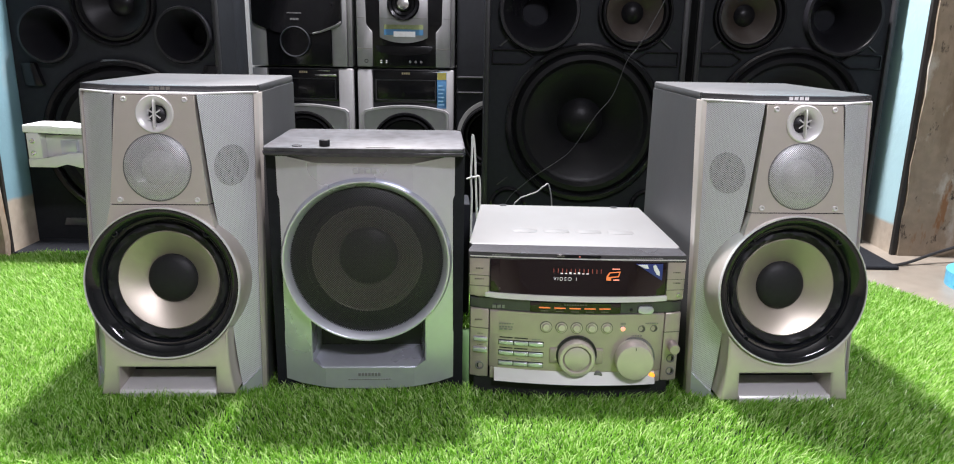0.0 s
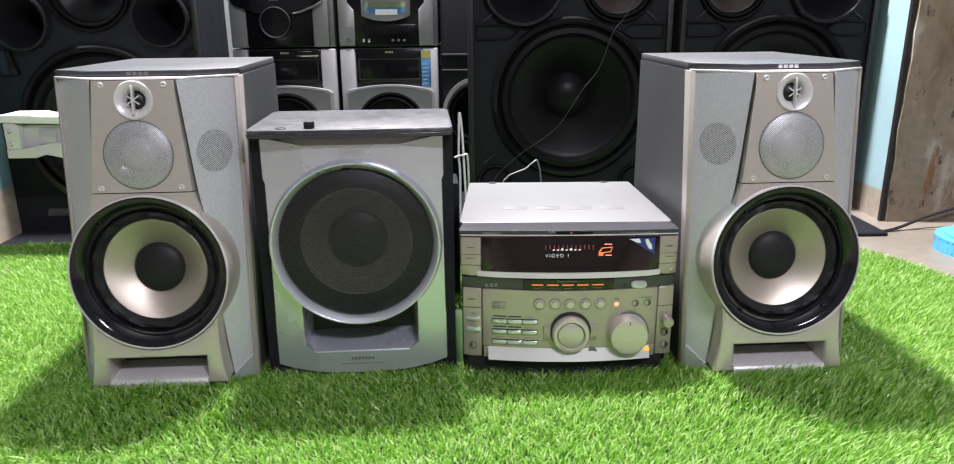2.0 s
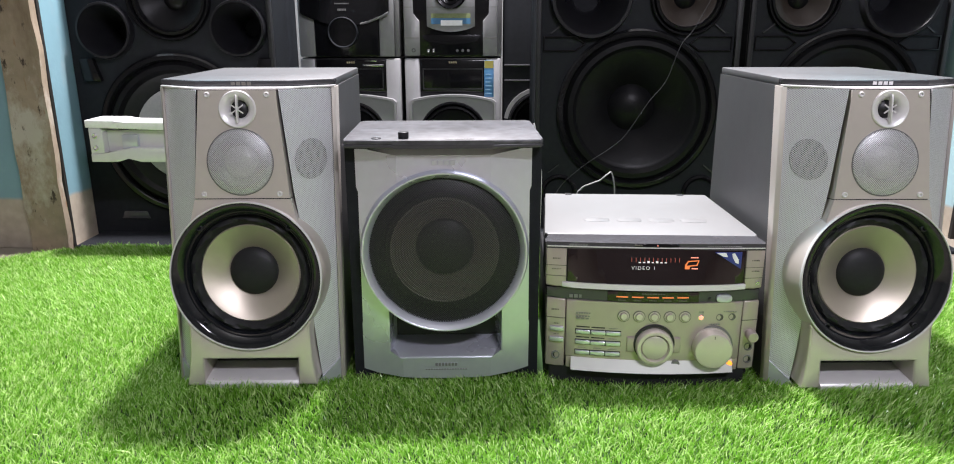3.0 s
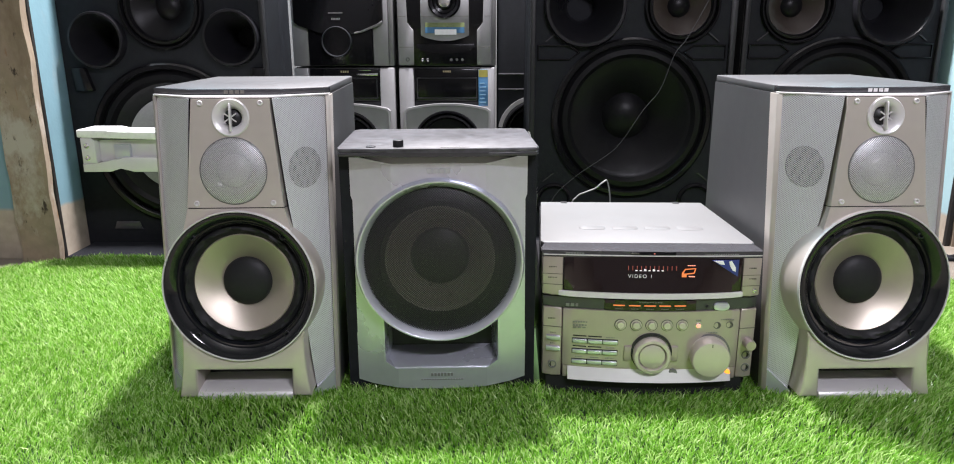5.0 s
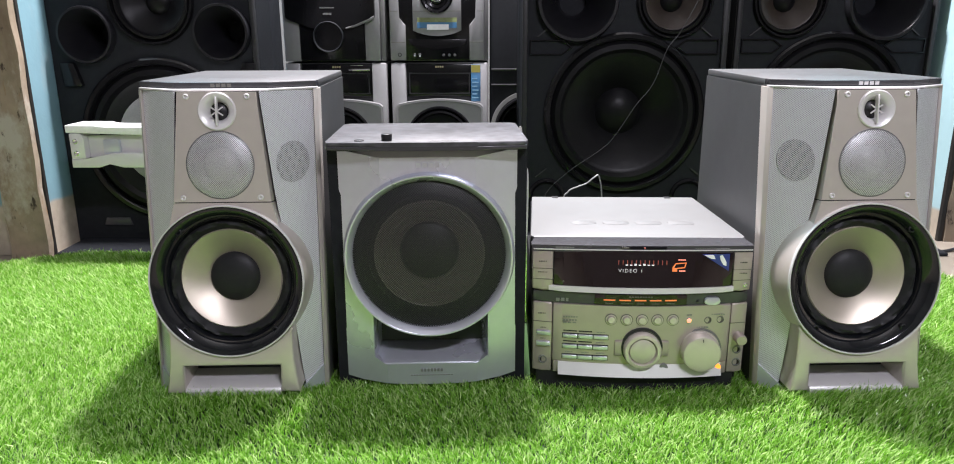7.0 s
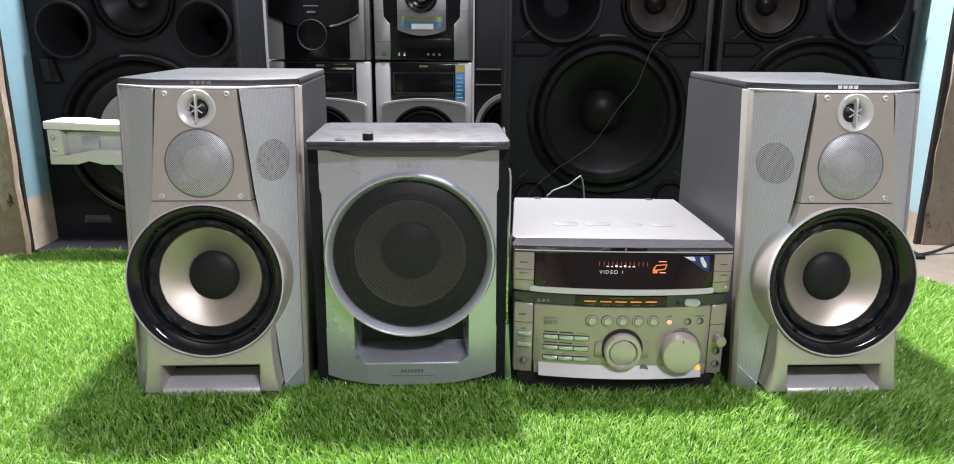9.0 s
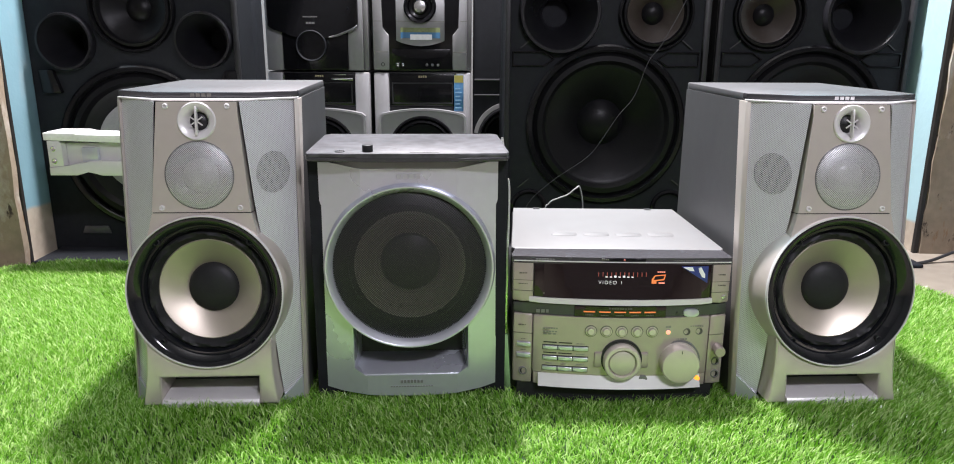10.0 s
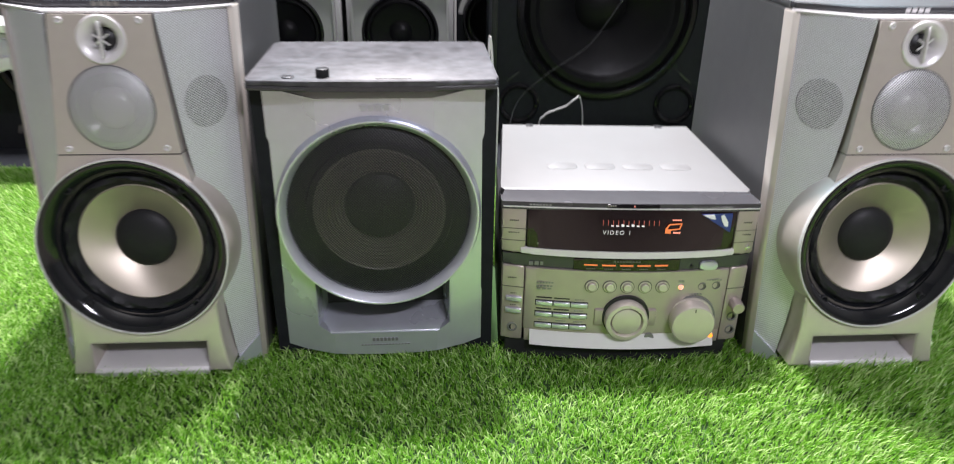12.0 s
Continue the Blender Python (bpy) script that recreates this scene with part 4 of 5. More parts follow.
def receiver():
    root = thing("stereo_receiver", (BX, BY, 0), BT, "silver stereo receiver with lit black display stacked on amplifier", "receiver")
    part("chassis", prism([(-0.136, 0.05), (0.136, 0.05), (0.1285, 0.28), (-0.1285, 0.28)], 0.1235, 0.177, "z", 0.002), BLACK, root)
    part("spacer", prism([(-0.125, 0.045), (0.125, 0.045), (0.12, 0.27), (-0.12, 0.27)], 0.119, 0.125, "z"), BLACK, root)
    part("lower_rail", leaned(-0.115, 0.117, 0.1205, 0.1275, -0.001, 0.05, 0.0012), LIP, root, "bright rail below the display")
    part("display_surround", leaned(-0.1115, 0.1165, 0.1262, 0.1755, 0.003, 0.05, 0.001), BLACK, root)
    part("chrome_line", leaned(-0.1345, 0.1375, 0.1738, 0.1750, -0.0016, 0.01), LIP, root, "thin bright line over the display")
    lens = part("display_window", leaned(-0.1085, 0.1140, 0.1280, 0.1735, 0.0, 0.012, 0.0012), LENS, root, "glossy black display window")
    for x0, x1, nm in ((-0.1355, -0.1095, "left_cheek"), (0.1150, 0.1390, "right_cheek")):
        c = part(nm, leaned(x0, x1, 0.1205, 0.1755, 0.0, 0.05, 0.0025), FACE, root)
        part("cheek_groove", leaned(x0 - 0.0004, x1 + 0.0004, 0.1345, 0.1353, -0.0004, 0.01), INK, c)
        part("cheek_groove", leaned(x0 - 0.0004, x1 + 0.0004, 0.1485, 0.1491, -0.0004, 0.01), INK, c)
        m = (x0 + x1) / 2
        bars("print_line", m, lean(m, 0.158), 0.158, 0.010, 0.0014, 5, INK, c)
        bars("print_line", m, lean(m, 0.144), 0.1440, 0.012, 0.0011, 6, INK, c)
    yb = lean(0.131, 0.1285)
    part("eject_dot", lathe([(0.0028, yb), (0.0026, yb - 0.0016), (0.0016, yb - 0.0020), (0, yb - 0.001)], 0.1318, 0.1285, 18), CHROME, root)
    # bevelled dark rim of the lid
    rim = bmesh.new()
    n = 22
    rows = []
    for lift, back in ((0.1752, -0.0005), (0.1797, 0.0), (0.1806, 0.008), (0.1822, 0.058)):
        row = []
        for i in range(n + 1):
            x = -0.1365 + 0.2745 * i / n
            yy = lean(x, 0.1755) + back if back < 0.05 else 0.046 + 0.004 * (x / 0.133) ** 2
            row.append(rim.verts.new((x * (1.0 if back < 0.01 else 0.985 if back < 0.05 else 0.965), yy, lift)))
        rows.append(row)
    for p, q in zip(rows, rows[1:]):
        for i in range(n):
            rim.faces.new((p[i], p[i + 1], q[i + 1], q[i]))
    made = bmesh.ops.extrude_face_region(rim, geom=rim.faces[:])
    for v in made["geom"]:
        if isinstance(v, bmesh.types.BMVert):
            v.co.z -= 0.004
    lid = part("lid_rim", rim, BAND, root, "glossy dark grey rim of the lid")
    tab = part("lid_tab", leaned(-0.026, 0.030, 0.1752, 0.1792, -0.0016, 0.012, 0.0008), GLOSS, lid)
    part("tab_lamp", lathe([(0.0012, 0.0149), (0.001, 0.0143), (0, 0.0143)], 0.003, 0.1772, 10), REDGLOW, tab)
    bars("print_line", -0.021, 0.0152, 0.1774, 0.010, 0.0014, 4, INK, tab)
    bars("print_line", -0.0955, lean(-0.0955, 0.1755) - 0.0005, 0.1765, 0.024, 0.0022, 7, GREY, lid)
    bars("print_line", 0.085, lean(0.085, 0.1755) - 0.0005, 0.1765, 0.046, 0.0009, 16, GREY, lid)
    topo = [(-0.1325, 0.047), (0.1325, 0.047), (0.137, 0.054), (0.1265, 0.281), (-0.1265, 0.281), (-0.137, 0.054)]
    top = part("top_plate", prism(topo, 0.1755, 0.1825, "z", 0.0012), TOPWHITE, root, "pale silver top plate")
    for s in (-1, 1):
        part("side_skirt", prism([(s * 0.1372, 0.034), (s * 0.1372, 0.075), (s * 0.1272, 0.281), (s * 0.124, 0.281), (s * 0.131, 0.034)], 0.128, 0.1752, "z", 0.001), BLACK, root)
    # raised mark on the lid: four plain lozenges
    mark = bmesh.new()
    for i in range(4):
        c = -0.0625 + i * 0.0445
        w = 0.018
        loop = [(c + w * math.copysign(abs(math.cos(t)) ** 0.6, math.cos(t)), 0.121 + 0.011 * math.copysign(abs(math.sin(t)) ** 0.6, math.sin(t))) for t in [2 * math.pi * k / 24 for k in range(24)]]
        prism(loop, 0.1822, 0.18282, "z", 0.0002, mark)
    part("raised_mark", mark, TOPWHITE, top)
    for x in (-0.09, 0.086):
        part("lid_hinge", box(x - 0.005, x + 0.005, 0.272, 0.283, 0.1805, 0.1832, 0.0006), BLACK, top)
    # display contents
    writing("VIDEO 1", -0.0295, 0.1478, lean(0.012, 0.1478) - 0.0030, 0.0066, WHITEGLOW, lens, "display_text")
    seg = bmesh.new()
    lit = bmesh.new()
    for i in range(12):
        x = -0.0288 + i * 0.0054
        box(x - 0.0003, x + 0.0003, lean(x, 0.159) - 0.0014, lean(x, 0.159) + 0.0004, 0.1566, 0.1618, bm=seg)
        if 2 <= i <= 8:
            box(x - 0.0022, x + 0.0006, lean(x, 0.156) - 0.0014, lean(x, 0.156) + 0.0004, 0.1556, 0.1566 + (0.0012 if i in (4, 6) else 0), bm=lit)
    part("level_segment", seg, REDGLOW, lens)
    part("level_bar", lit, WHITEGLOW, lens)
    outer = [(0.0375, 0.1482), (0.0375, 0.1540), (0.0410, 0.1590), (0.0548, 0.1602), (0.0530, 0.1530), (0.0435, 0.1517), (0.0435, 0.1482)]
    hole = [(0.0396, 0.1535), (0.0418, 0.1578), (0.0534, 0.1590), (0.0519, 0.1542), (0.0410, 0.1528)]
    part("display_icon", plate(outer, [hole], lean(0.045, 0.148) - 0.0012, 0.0006), ORANGEGLOW, lens, "orange display icon")
    bars("display_mark", 0.0495, lean(0.05, 0.1625) - 0.0004, 0.1625, 0.010, 0.0010, 4, PINKGLOW, lens)
    bars("display_mark", 0.0500, lean(0.05, 0.149) - 0.0010, 0.1490, 0.008, 0.0012, 4, PINKGLOW, lens)
    st = part("corner_sticker", plate([(0.0740, 0.1700), (0.1085, 0.1700), (0.1085, 0.1478)], [], 0, 0.0006, lambda x: lean(x, 0.150) - 0.0012, 0.006), NAVY, lens, "blue corner sticker with white shapes")
    part("sticker_shape", plate([(0.0762, 0.1692), (0.0880, 0.1692), (0.0905, 0.1640), (0.0850, 0.1645)], [], 0, 0.0006, lambda x: lean(x, 0.150) - 0.0018, 0.006), WHITEINK, st)
    part("sticker_shape", plate([(0.0955, 0.1680), (0.0990, 0.1690), (0.1045, 0.1600), (0.1050, 0.1545), (0.1010, 0.1560), (0.0970, 0.1625)], [], 0, 0.0006, lambda x: lean(x, 0.150) - 0.0018, 0.006), WHITEINK, st)
    part("sensor_dot", box(-0.0975, -0.0955, lean(0.0965, 0.133) - 0.0006, lean(0.0965, 0.133) + 0.001, 0.1322, 0.1342), INK, lens)
    return root


amplifier()
receiver()


# ---- large black speakers behind ----
def driver(parent, cx, cz, y, r, cone, name="driver", depth=0.05):
    """Ribbed rim, roll surround, cone and cap; y is the baffle's front."""
    f = part(name, lathe([(r, y + 0.002), (r, y - 0.006), (r * 0.975, y - 0.010), (r * 0.93, y - 0.010), (r * 0.905, y - 0.004), (r * 0.90, y + 0.002)], cx, cz, 72), GLOSS, parent, "black rim")
    part("surround", lathe([(r * 0.90, y + 0.002), (r * 0.86, y - 0.005), (r * 0.80, y - 0.006), (r * 0.755, y + 0.004)], cx, cz, 64), DARKCONE, f)
    part("cone", lathe([(r * 0.755, y + 0.004), (r * 0.70, y + 0.006), (r * 0.30, y + depth), (r * 0.28, y + depth)], cx, cz, 64), cone, f)
    part("dust_cap", lathe([(r * 0.30, y + depth), (r * 0.22, y + depth - r * 0.08), (r * 0.1, y + depth - r * 0.12), (0, y + depth - r * 0.13)], cx, cz, 40), DARKCONE, f)
    return f


def horn(parent, cx, cz, y, r):
    h = part("horn", lathe([(r, y + 0.01), (r, y - 0.012), (r * 0.97, y - 0.018), (r * 0.9, y - 0.018), (r * 0.82, y - 0.005), (r * 0.65, y + 0.03), (r * 0.45, y + 0.055), (r * 0.36, y + 0.075), (r * 0.34, y + 0.098)], cx, cz, 56), HORN, parent, "black flared horn")
    return h


def big_speaker(place, mirror, label):
    """Wide black cabinet: horn and midrange above one big woofer."""
    root = thing("party_speaker", place, 0, label, "speaker", "large black speakers")
    B, s = FLOOR, mirror
    part("cabinet", box(-0.2225, 0.2225, 0.10, 0.36, B, 0.74, 0.006), VINYL, root)
    holes = [circle(0.006, 0.256, 0.170, 56), circle(-0.104 * s, 0.50, 0.084, 40), circle(0.105 * s, 0.50, 0.078, 40)]
    part("front_baffle", plate([(-0.2225, 0.74), (0.2225, 0.74), (0.2225, B), (-0.2225, B)], holes, 0.0, 0.101), VINYL, root)
    for q in (-1, 1):
        part("edge_rail", box(q * 0.2225 - 0.012 * (q > 0), q * 0.2225 + 0.012 * (q < 0), -0.012, 0.002, B, 0.735, 0.003), BLACK, root)
    drv = driver(root, 0.006, 0.256, -0.001, 0.178, DARKCONE, "woofer", 0.075)
    horn(root, -0.104 * s, 0.50, -0.001, 0.088)
    driver(root, 0.105 * s, 0.50, -0.001, 0.082, BRASSCONE, "midrange", 0.035)
    for q in (-1, 1):
        part("port", lathe([(0.042, 0.0), (0.042, -0.006), (0.037, -0.009), (0.032, -0.005), (0.030, 0.02), (0, 0.02)], q * 0.162, 0.068, 40), GLOSS, root)
        edge = [(q * 0.205, 0.418), (q * 0.135, 0.418), (q * 0.112, 0.402), (q * 0.135, 0.386), (q * 0.205, 0.386)]
        part("recess_frame", plate(edge, [[(q * 0.203, 0.4155), (q * 0.136, 0.4155), (q * 0.116, 0.402), (q * 0.136, 0.3885), (q * 0.203, 0.3885)]], -0.005, 0.006), GLOSS, root)
    for z in (0.115, 0.425):
        for q in (-1, 1):
            part("corner_rib", prism([(q * 0.19, z), (q * 0.165, z + 0.02), (q * 0.163, z + 0.018), (q * 0.188, z - 0.002)], -0.005, 0.001, "y"), BAND, root)
    return root


big_speaker((0.234, 1.66, 0), 1, "large black party speaker with bare woofer behind the amplifier")
big_speaker((0.712, 1.715, 0), -1, "large black party speaker beside the blue wall")


def twin_horn_speaker():
    root = thing("party_speaker", (-0.765, 1.60, 0), 0, "tall black speaker with twin horns and pale woofer cone", "speaker", "large black speakers")
    part("cabinet", prism([(-0.228, 0.10), (0.216, 0.10), (0.216, 0.19), (-0.228, 0.19)], FLOOR, 0.74, "z", 0.006), VINYL, root)
    holes = [circle(-0.008, 0.208, 0.170, 56), circle(-0.1435, 0.432, 0.056, 36), circle(0.1435, 0.436, 0.056, 36), circle(-0.002, 0.50, 0.086, 40)]
    part("front_baffle", plate([(-0.228, 0.74), (0.216, 0.74), (0.216, FLOOR), (-0.228, FLOOR)], holes, 0.0, 0.101), VINYL, root)
    part("side_rail", box(0.2045, 0.2155, -0.010, 0.004, FLOOR, 0.735, 0.003), BLACK, root)
    f = driver(root, -0.008, 0.208, -0.001, 0.177, RUBBER, "woofer", 0.06)
    part("pale_cone", lathe([(0.104, 0.012), (0.10, 0.013), (0.05, 0.036), (0, 0.030)], -0.008, 0.208, 56), PAPER, f, "pale grey cone")
    horn(root, -0.1435, 0.432, -0.004, 0.059)
    horn(root, 0.1435, 0.436, -0.004, 0.059)
    driver(root, -0.002, 0.50, -0.002, 0.09, DARKCONE, "midrange", 0.035)
    part("foot_label", prism([(-0.165, 0.016), (-0.100, 0.016), (-0.106, 0.034), (-0.158, 0.034)], -0.003, 0.001, "y", 0.001), BAND, root)
    for q in (-1, 1):
        part("corner_guard", prism([(q * 0.165, 0.325), (q * 0.205, 0.325), (q * 0.21, 0.375), (q * 0.18, 0.375)], -0.012, 0.004, "y", 0.004), GLOSS, root)
    return root


twin_horn_speaker()


# ---- stacked mini stereos behind ----
def stack_speaker(x0, x1, name_label):
    """Dark speaker box whose silver surround arches over its driver."""
    root = thing("stereo_speaker", ((x0 + x1) / 2, 1.905, 0), 0, name_label, "speaker", "stereo stack")
    w = (x1 - x0) / 2
    part("cabinet", box(-w, w, 0.0, 0.26, FLOOR, 0.361, 0.003), BLACK, root)
    part("silver_pillar", box(-w, -w + 0.038, -0.012, 0.02, FLOOR, 0.36, 0.004), DULLSILVER, root)
    part("silver_pillar", box(w - 0.038, w, -0.012, 0.02, FLOOR, 0.36, 0.004), DULLSILVER, root)
    part("upper_panel", box(-w + 0.0385, w - 0.0385, -0.006, 0.01, 0.275, 0.357, 0.003), GLOSS, root, "glossy black upper panel")
    bars("name_plate", 0.0, -0.006, 0.350, 0.022, 0.005, 4, GOLDINK, root)
    part("panel_frame", plate([(-w + 0.045, 0.335), (w - 0.045, 0.335), (w - 0.045, 0.282), (-w + 0.045, 0.282)], [[(-w + 0.048, 0.332), (w - 0.048, 0.332), (w - 0.048, 0.285), (-w + 0.048, 0.285)]], -0.0085, 0.003), BLACK, root)
    arch = [(-w + 0.012, 0.02), (-w + 0.012, 0.252), (-w + 0.02, 0.259)] + [(-w + 0.02 + (2 * w - 0.04) * i / 12, 0.259 + 0.012 * (1 - (i / 6 - 1) ** 2)) for i in range(1, 12)] + [(w - 0.02, 0.259), (w - 0.012, 0.252), (w - 0.012, 0.02)]
    arch_bm = plate(arch, [circle(0, 0.165, 0.088, 40)], -0.022, 0.02)
    ob = part("silver_surround", arch_bm, DULLSILVER, root, "silver arched surround")
    part("surround_lip", plate([(x * 1.0, z) for x, z in arch], [[(x * 0.95, z - (0.005 if z > 0.2 else -0.003)) for x, z in arch]], -0.0265, 0.005), DULLSILVER, ob)
    driver(root, 0, 0.165, -0.016, 0.088, DARKCONE, "driver", 0.013)
    return root


def tuner_unit():
    """Upper unit with a black hood and a round dial."""
    root = thing("mini_stereo", (-0.446, 1.90, 0), 0, "silver and black mini stereo with round dial on its speaker", "stereo", "stereo stack")
    part("body", box(-0.126, 0.126, 0.004, 0.26, 0.364, 0.68, 0.003), GREY, root)
    part("silver_pillar", box(-0.127, -0.086, -0.008, 0.02, 0.364, 0.68, 0.004), DULLSILVER, root)
    part("silver_pillar", box(0.076, 0.115, -0.008, 0.02, 0.364, 0.68, 0.004), DULLSILVER, root)
    part("grey_edge", box(0.1152, 0.128, -0.004, 0.02, 0.364, 0.68, 0.003), GREY, root)
    part("front_panel", box(-0.0855, 0.0755, -0.010, 0.01, 0.366, 0.50, 0.003), GLOSS, root, "glossy black front")
    hood = part("hood", prism([(-0.118, 0.68), (-0.118, 0.470), (-0.105, 0.462), (-0.06, 0.447), (-0.035, 0.443), (0.025, 0.443), (0.05, 0.447), (0.09, 0.462), (0.104, 0.470), (0.104, 0.68)], -0.022, 0.0, "y", 0.004), GLOSS, root, "glossy black hood")
    rim_l = [(0.032, 0.4425), (0.052, 0.446), (0.092, 0.461), (0.103, 0.469), (0.1035, 0.475), (0.09, 0.4655), (0.05, 0.4505), (0.032, 0.4465)]
    part("hood_edge", prism(rim_l, -0.0235, -0.019, "y", 0.0008), GREY, hood)
    bars("print_line", -0.012, -0.022, 0.493, 0.036, 0.003, 12, GREY, hood)
    bars("print_line", -0.012, -0.022, 0.4785, 0.022, 0.005, 6, GREY, hood)
    dial = part("dial_ring", lathe([(0.0375, -0.009), (0.0375, -0.026), (0.036, -0.0275), (0.034, -0.0265), (0.0335, -0.023)], -0.012, 0.424, 56), VINYL, root)
    part("dial_face", lathe([(0.0336, -0.0232), (0.02, -0.0238), (0, -0.024)], -0.012, 0.424, 48), GLOSS, dial)
    return root


def disc_unit():
    """Upper unit with a disc drive and a curved pale window."""
    root = thing("mini_stereo", (-0.1855, 1.90, 0), 0, "silver and black mini stereo with curved disc window", "stereo", "stereo stack")
    part("body", box(-0.122, 0.124, 0.004, 0.26, 0.364, 0.68, 0.003), GREY, root)
    for s, x0, x1 in ((-1, -0.1215, -0.0820), (1, 0.0765, 0.1140)):
        q = -s
        inner = x1 if s < 0 else x0
        outer = x0 if s < 0 else x1
        pts = [(outer, 0.366), (inner, 0.366), (inner, 0.452), (inner + s * 0.018, 0.468), (inner + s * 0.018, 0.68), (outer, 0.68)]
        c = part("silver_pillar", prism(pts, -0.008, 0.02, "y", 0.003), DULLSILVER, root)
        part("pillar_groove", box(min(outer, inner) + 0.002, max(outer, inner) - 0.002, -0.0086, 0.0, 0.4095, 0.4110), INK, c)
        part("pillar_groove", box(min(outer, inner + s * 0.018) + 0.001, max(outer, inner + s * 0.018) - 0.001, -0.0086, 0.0, 0.4840, 0.4850), INK, c)
        if s < 0:
            part("jack_hole", lathe([(0.005, -0.008), (0.0048, -0.0095), (0.0035, -0.0095), (0.003, -0.007), (0, -0.007)], -0.098, 0.380, 20), BLACK, c)
    front = part("front_panel", box(-0.0995, 0.094, -0.005, 0.01, 0.366, 0.68, 0.003), GLOSS, root, "glossy black front")
    win = [(-0.063, 0.56), (-0.063, 0.438)] + [(-0.063 + 0.120 * i / 10, 0.438 - 0.013 * (1 - (i / 5 - 1) ** 2)) for i in range(1, 10)] + [(0.057, 0.438), (0.057, 0.56)]
    w = part("disc_window", prism(win, -0.014, 0.0, "y", 0.0015), DULLSILVER, front, "pale curved disc cover")
    part("window_groove", box(-0.062, 0.056, -0.0146, -0.010, 0.4838, 0.4848), INK, w)
    part("label_strip", box(-0.052, 0.046, -0.0148, -0.013, 0.4580, 0.4690), material("label_picture", (0.16, 0.19, 0.08), 0.4, 0, 0.7, 160), w, "printed picture label")
    part("label_strip", box(-0.052, 0.046, -0.0148, -0.013, 0.4440, 0.4580), STICKERBLUE, w)
    part("label_strip", box(-0.028, 0.026, -0.0156, -0.013, 0.4400, 0.4530), WHITEINK, w)
    part("disc_ring", lathe([(0.040, -0.013), (0.040, -0.022), (0.036, -0.026), (0.030, -0.024), (0.027, -0.018), (0.018, -0.016), (0.0175, -0.022), (0.010, -0.025), (0, -0.025)], -0.003, 0.519, 56), GLOSS, w, "black disc dial")
    part("disc_hub", lathe([(0.0165, -0.021), (0.014, -0.026), (0.006, -0.028), (0, -0.028)], -0.003, 0.519, 40), CHROME, w)
    for x in (-0.0605, -0.0475):
        part("small_knob", lathe([(0.004, -0.005), (0.004, -0.009), (0.0032, -0.0095), (0.0018, -0.0085), (0, -0.0085)], x, 0.379, 20), CHROME, front)
    for x in (0.012, 0.026, 0.040):
        part("dim_knob", lathe([(0.0035, -0.005), (0.0032, -0.008), (0, -0.0085)], x, 0.379, 16), GREY, front)
    part("tray_lip", prism([(-0.075, 0.404)] + [(-0.075 + 0.145 * i / 10, 0.404 - 0.010 * (1 - (i / 5 - 1) ** 2)) for i in range(1, 10)] + [(0.070, 0.404), (0.070, 0.418), (-0.075, 0.418)], -0.0075, 0.0, "y", 0.001), GLOSS, front)
    return root


stack_speaker(-0.574, -0.318, "dark speaker with silver arch under a mini stereo")
second = stack_speaker(-0.3075, -0.063, "dark speaker with silver arch and a price sticker")
tuner_unit()
disc_unit()
part("hood_shelf", box(0.03, 0.085, -0.009, 0.0, 0.340, 0.3455, 0.001), CHROME, bpy.data.objects["stereo_speaker"])
part("hood_shelf", box(0.036, 0.068, -0.009, 0.0, 0.3525, 0.3545, 0.001), CHROME, bpy.data.objects["stereo_speaker"])
st = part("price_sticker", box(0.080, 0.104, -0.0138, -0.012, 0.264, 0.355, 0.0005), STICKERBLUE, second, "blue and yellow sticker")
part("sticker_top", box(0.0805, 0.1035, -0.0144, -0.0125, 0.336, 0.3545), YELLOW, st)
for k in range(6):
    part("print_line", box(0.083, 0.099 - 0.003 * (k % 2), -0.0144, -0.0125, 0.272 + k * 0.0095, 0.2745 + k * 0.0095), material("pale_blue_print", (0.18, 0.32, 0.45), 0.4), st)

third = thing("stereo_speaker", (0.041, 1.93, 0), 0, "dark speaker box with silver arch, partly hidden in the stack", "speaker", "stereo stack")
part("cabinet", box(-0.098, 0.098, 0.0, 0.25, FLOOR, 0.68, 0.004), VINYL, third)
part("groove_bar", box(-0.096, 0.09, -0.006, 0.002, 0.338, 0.344, 0.002), BAND, third)
part("groove_bar", box(-0.096, 0.09, -0.006, 0.002, 0.300, 0.305, 0.002), BAND, third)
part("silver_arch", plate(circle(0.0, 0.19, 0.096, 40, 10, 170) + circle(0.0, 0.19, 0.086, 40, 170, 10), [], -0.01, 0.012), DULLSILVER, third)
driver(third, 0.0, 0.19, -0.014, 0.084, DARKCONE, "driver", 0.012)

# ---- silver bracket unit on a dark plinth behind the tower speaker ----
plinth = tagged(part("plinth", box(-0.65, -0.50, 1.385, 1.484, MATTOP - 0.0005, 0.178, 0.004), BLACK), "plain black plinth box standing on the grass mat", "plinth")


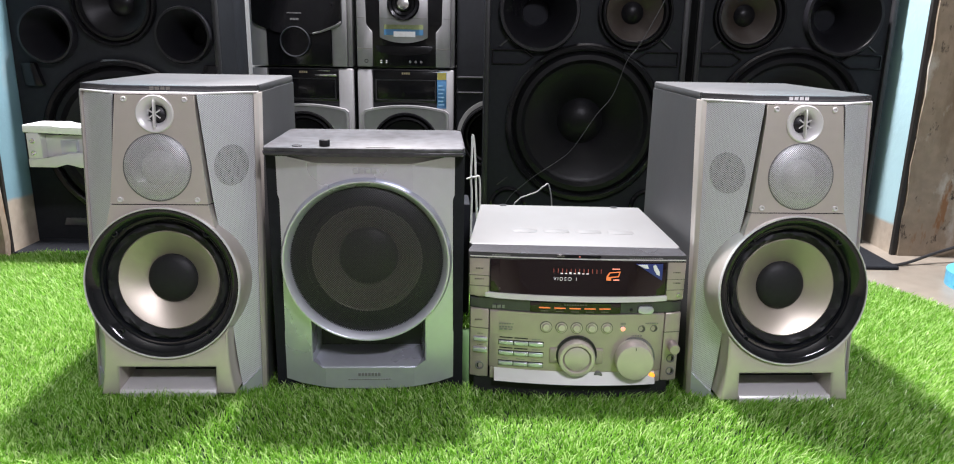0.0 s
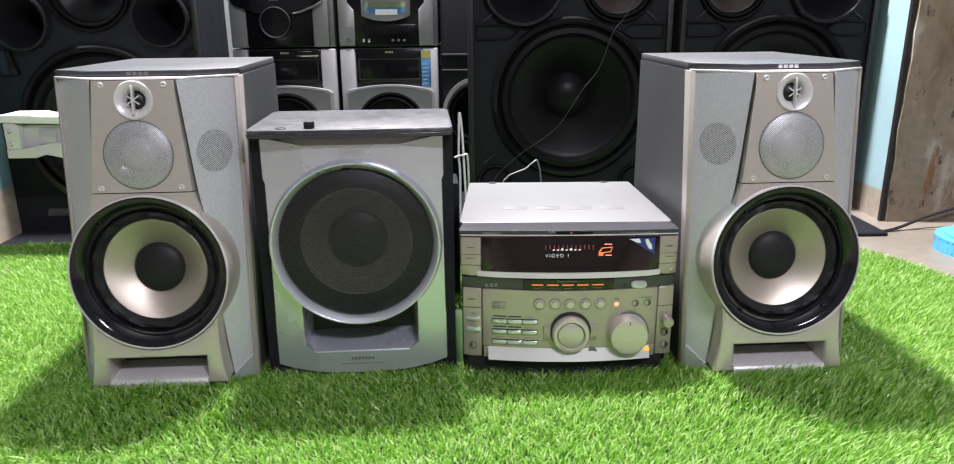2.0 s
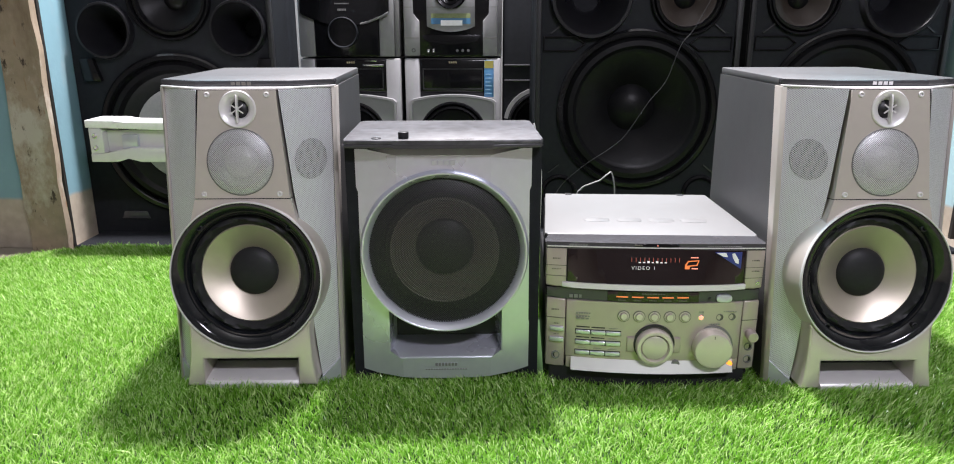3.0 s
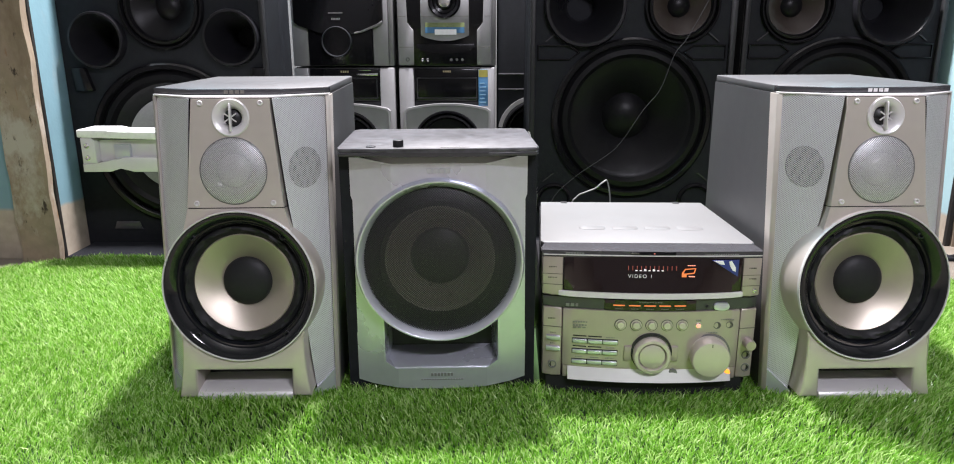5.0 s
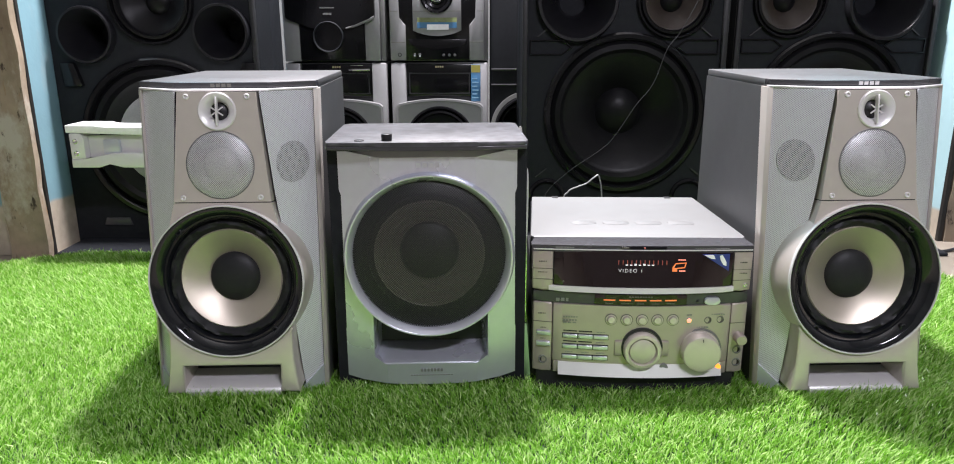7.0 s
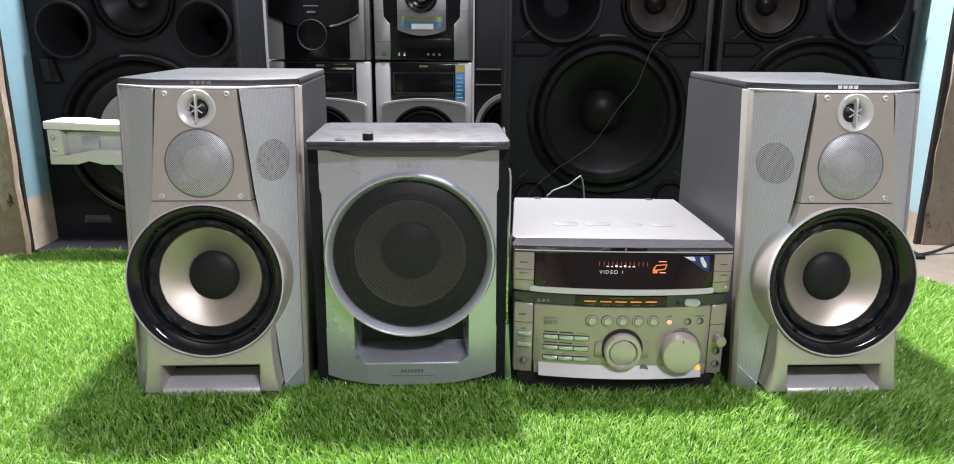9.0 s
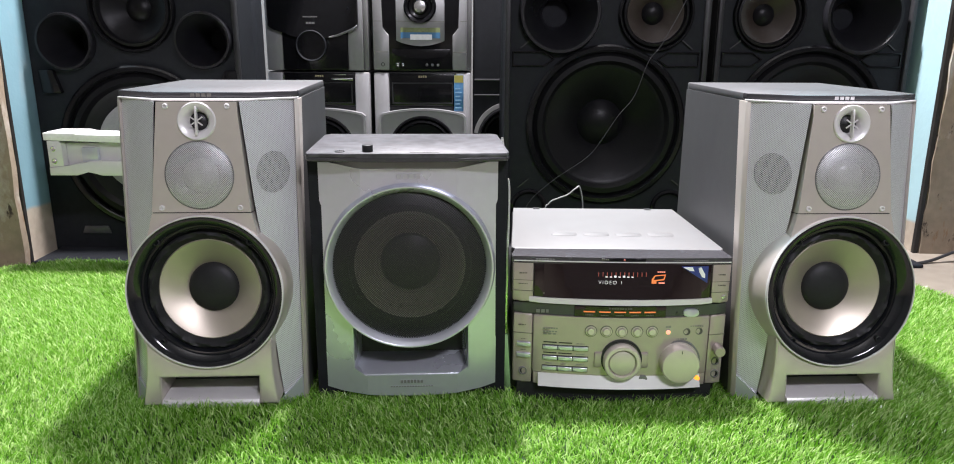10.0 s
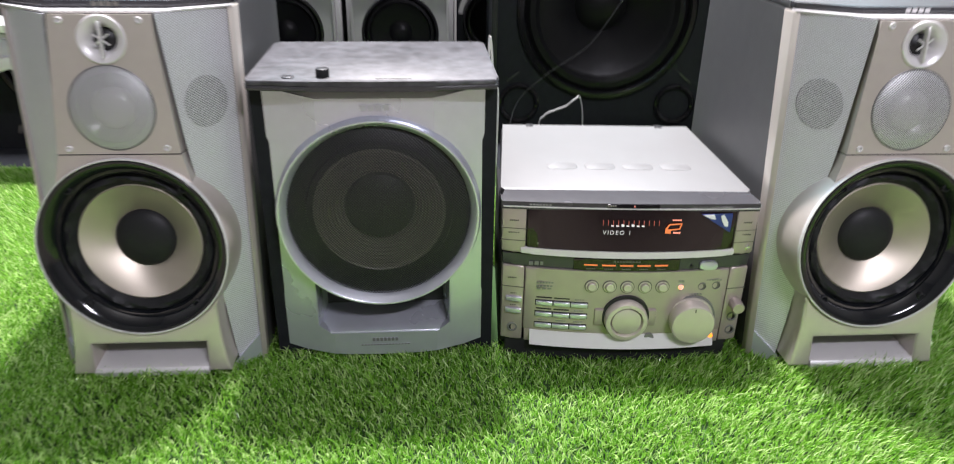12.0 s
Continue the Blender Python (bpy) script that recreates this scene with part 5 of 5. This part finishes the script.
def bracket():
    root = thing("metal_bracket", (-0.886, 1.455, 0), 0, "white and silver metal channel lying across the black plinth", "bracket")
    topo = [(-0.006, 0.262), (0.055, 0.262), (0.075, 0.256), (0.36, 0.256), (0.36, 0.236), (-0.006, 0.247)]
    part("upper_flange", prism(topo, -0.025, 0.045, "y", 0.002), WHITEINK, root, "white upper flange")
    part("end_plate", prism([(0.0, 0.246), (0.022, 0.246), (0.028, 0.238), (0.028, 0.196), (0.0, 0.194)], -0.025, 0.04, "y", 0.0015), LIP, root, "silver end plate")
    part("web", box(0.0282, 0.36, -0.008, 0.002, 0.196, 0.240, 0.001), LIP, root)
    part("web_block", box(0.062, 0.093, -0.018, -0.006, 0.204, 0.232, 0.001), SILVER, root)
    part("lower_flange", prism([(0.0, 0.195), (0.0, 0.1785), (0.055, 0.1785), (0.075, 0.187), (0.10, 0.1785), (0.36, 0.1785), (0.36, 0.203), (0.08, 0.207), (0.03, 0.195)], -0.027, 0.04, "y", 0.0015), LIP, root)
    for z in (0.2305, 0.2065):
        screw(root, 0.0115, -0.025, z, 0.0052)
    return root


bracket()

# ---- cables ----
def cable(name, pts, r, mat, label):
    return tagged(part(name, tube(pts, r), mat), label, "cable")


cable("black_cable", [(0.424, 1.625, 0.60), (0.388, 1.625, 0.515), (0.347, 1.625, 0.434), (0.321, 1.625, 0.398), (0.295, 1.625, 0.325), (0.260, 1.625, 0.279), (0.215, 1.625, 0.209), (0.184, 1.625, 0.179), (0.116, 1.625, 0.131), (0.062, 1.62, 0.073), (0.04, 1.58, FLOOR + 0.002)], 0.0008, BLACK, "thin dark cable hanging across the black woofer")
cable("white_cable", [(0.060, 1.20, -0.016), (0.061, 1.20, 0.150), (0.069, 1.20, 0.178), (0.085, 1.20, 0.187), (0.100, 1.20, 0.193), (0.112, 1.20, 0.203), (0.121, 1.205, 0.202), (0.128, 1.21, 0.150), (0.130, 1.22, -0.016)], 0.0012, CABLEGREY, "thin pale grey cable looped behind the receiver")
cable("white_cable", [(-0.016, 1.250, -0.015), (-0.011, 1.255, 0.051), (-0.009, 1.260, 0.165), (-0.011, 1.260, 0.204), (-0.010, 1.260, 0.245), (-0.009, 1.260, 0.279), (-0.005, 1.265, 0.251), (-0.002, 1.270, 0.188), (0.003, 1.280, 0.051), (-0.002, 1.290, -0.015)], 0.0019, WHITECABLE, "white speaker cable looped beside the subwoofer")
cable("white_cable", [(-0.018, 1.260, 0.202), (-0.004, 1.255, 0.206), (0.005, 1.260, 0.195), (0.005, 1.270, 0.074), (0.003, 1.280, -0.015)], 0.0017, WHITECABLE, "white speaker cable hanging beside the subwoofer")
cable("black_cable", [(0.80, 1.50, FLOOR + 0.003), (0.92, 1.52, FLOOR + 0.003), (1.02, 1.55, 0.0), (1.12, 1.56, 0.025), (1.25, 1.55, 0.05), (1.5, 1.5, FLOOR + 0.003)], 0.0035, BLACK, "black cable lying along the pillar's foot")


def basin():
    root = tagged(part("basin", prism(circle(1.03, 1.375, 0.085, 48), FLOOR, 0.006, "z", 0.008), BLUEPLASTIC), "sky blue round plastic lid lying on the tiles", "plastic lid")
    part("rim", prism(circle(0, 0, 0.07, 40), 0.006, 0.012, "z", 0.002), BLUEPLASTIC, root).matrix_local = pose(1.03, 1.375, 0)
    return root


basin()

# ---- floor tiles ----
def tiles():
    """Square tiles laid a little askew, with joints."""
    size, gap = 0.4, 0.003
    me = bpy.data.meshes.new("tile")
    bm = box(-size / 2 + gap, size / 2 - gap, -size / 2 + gap, size / 2 - gap, -0.004, 0.0, 0.001, 1)
    bm.to_mesh(me)
    bm.free()
    me.materials.append(TILE)
    turn = pose(0.15, 1.12, FLOOR, 0, 0, 1.0)
    for i in range(-7, 8):
        for j in range(-10, 2):
            t = new("tile", me)
            t.parent = floor
            t.matrix_local = turn @ pose(i * size, j * size + 0.2, 0)


tiles()
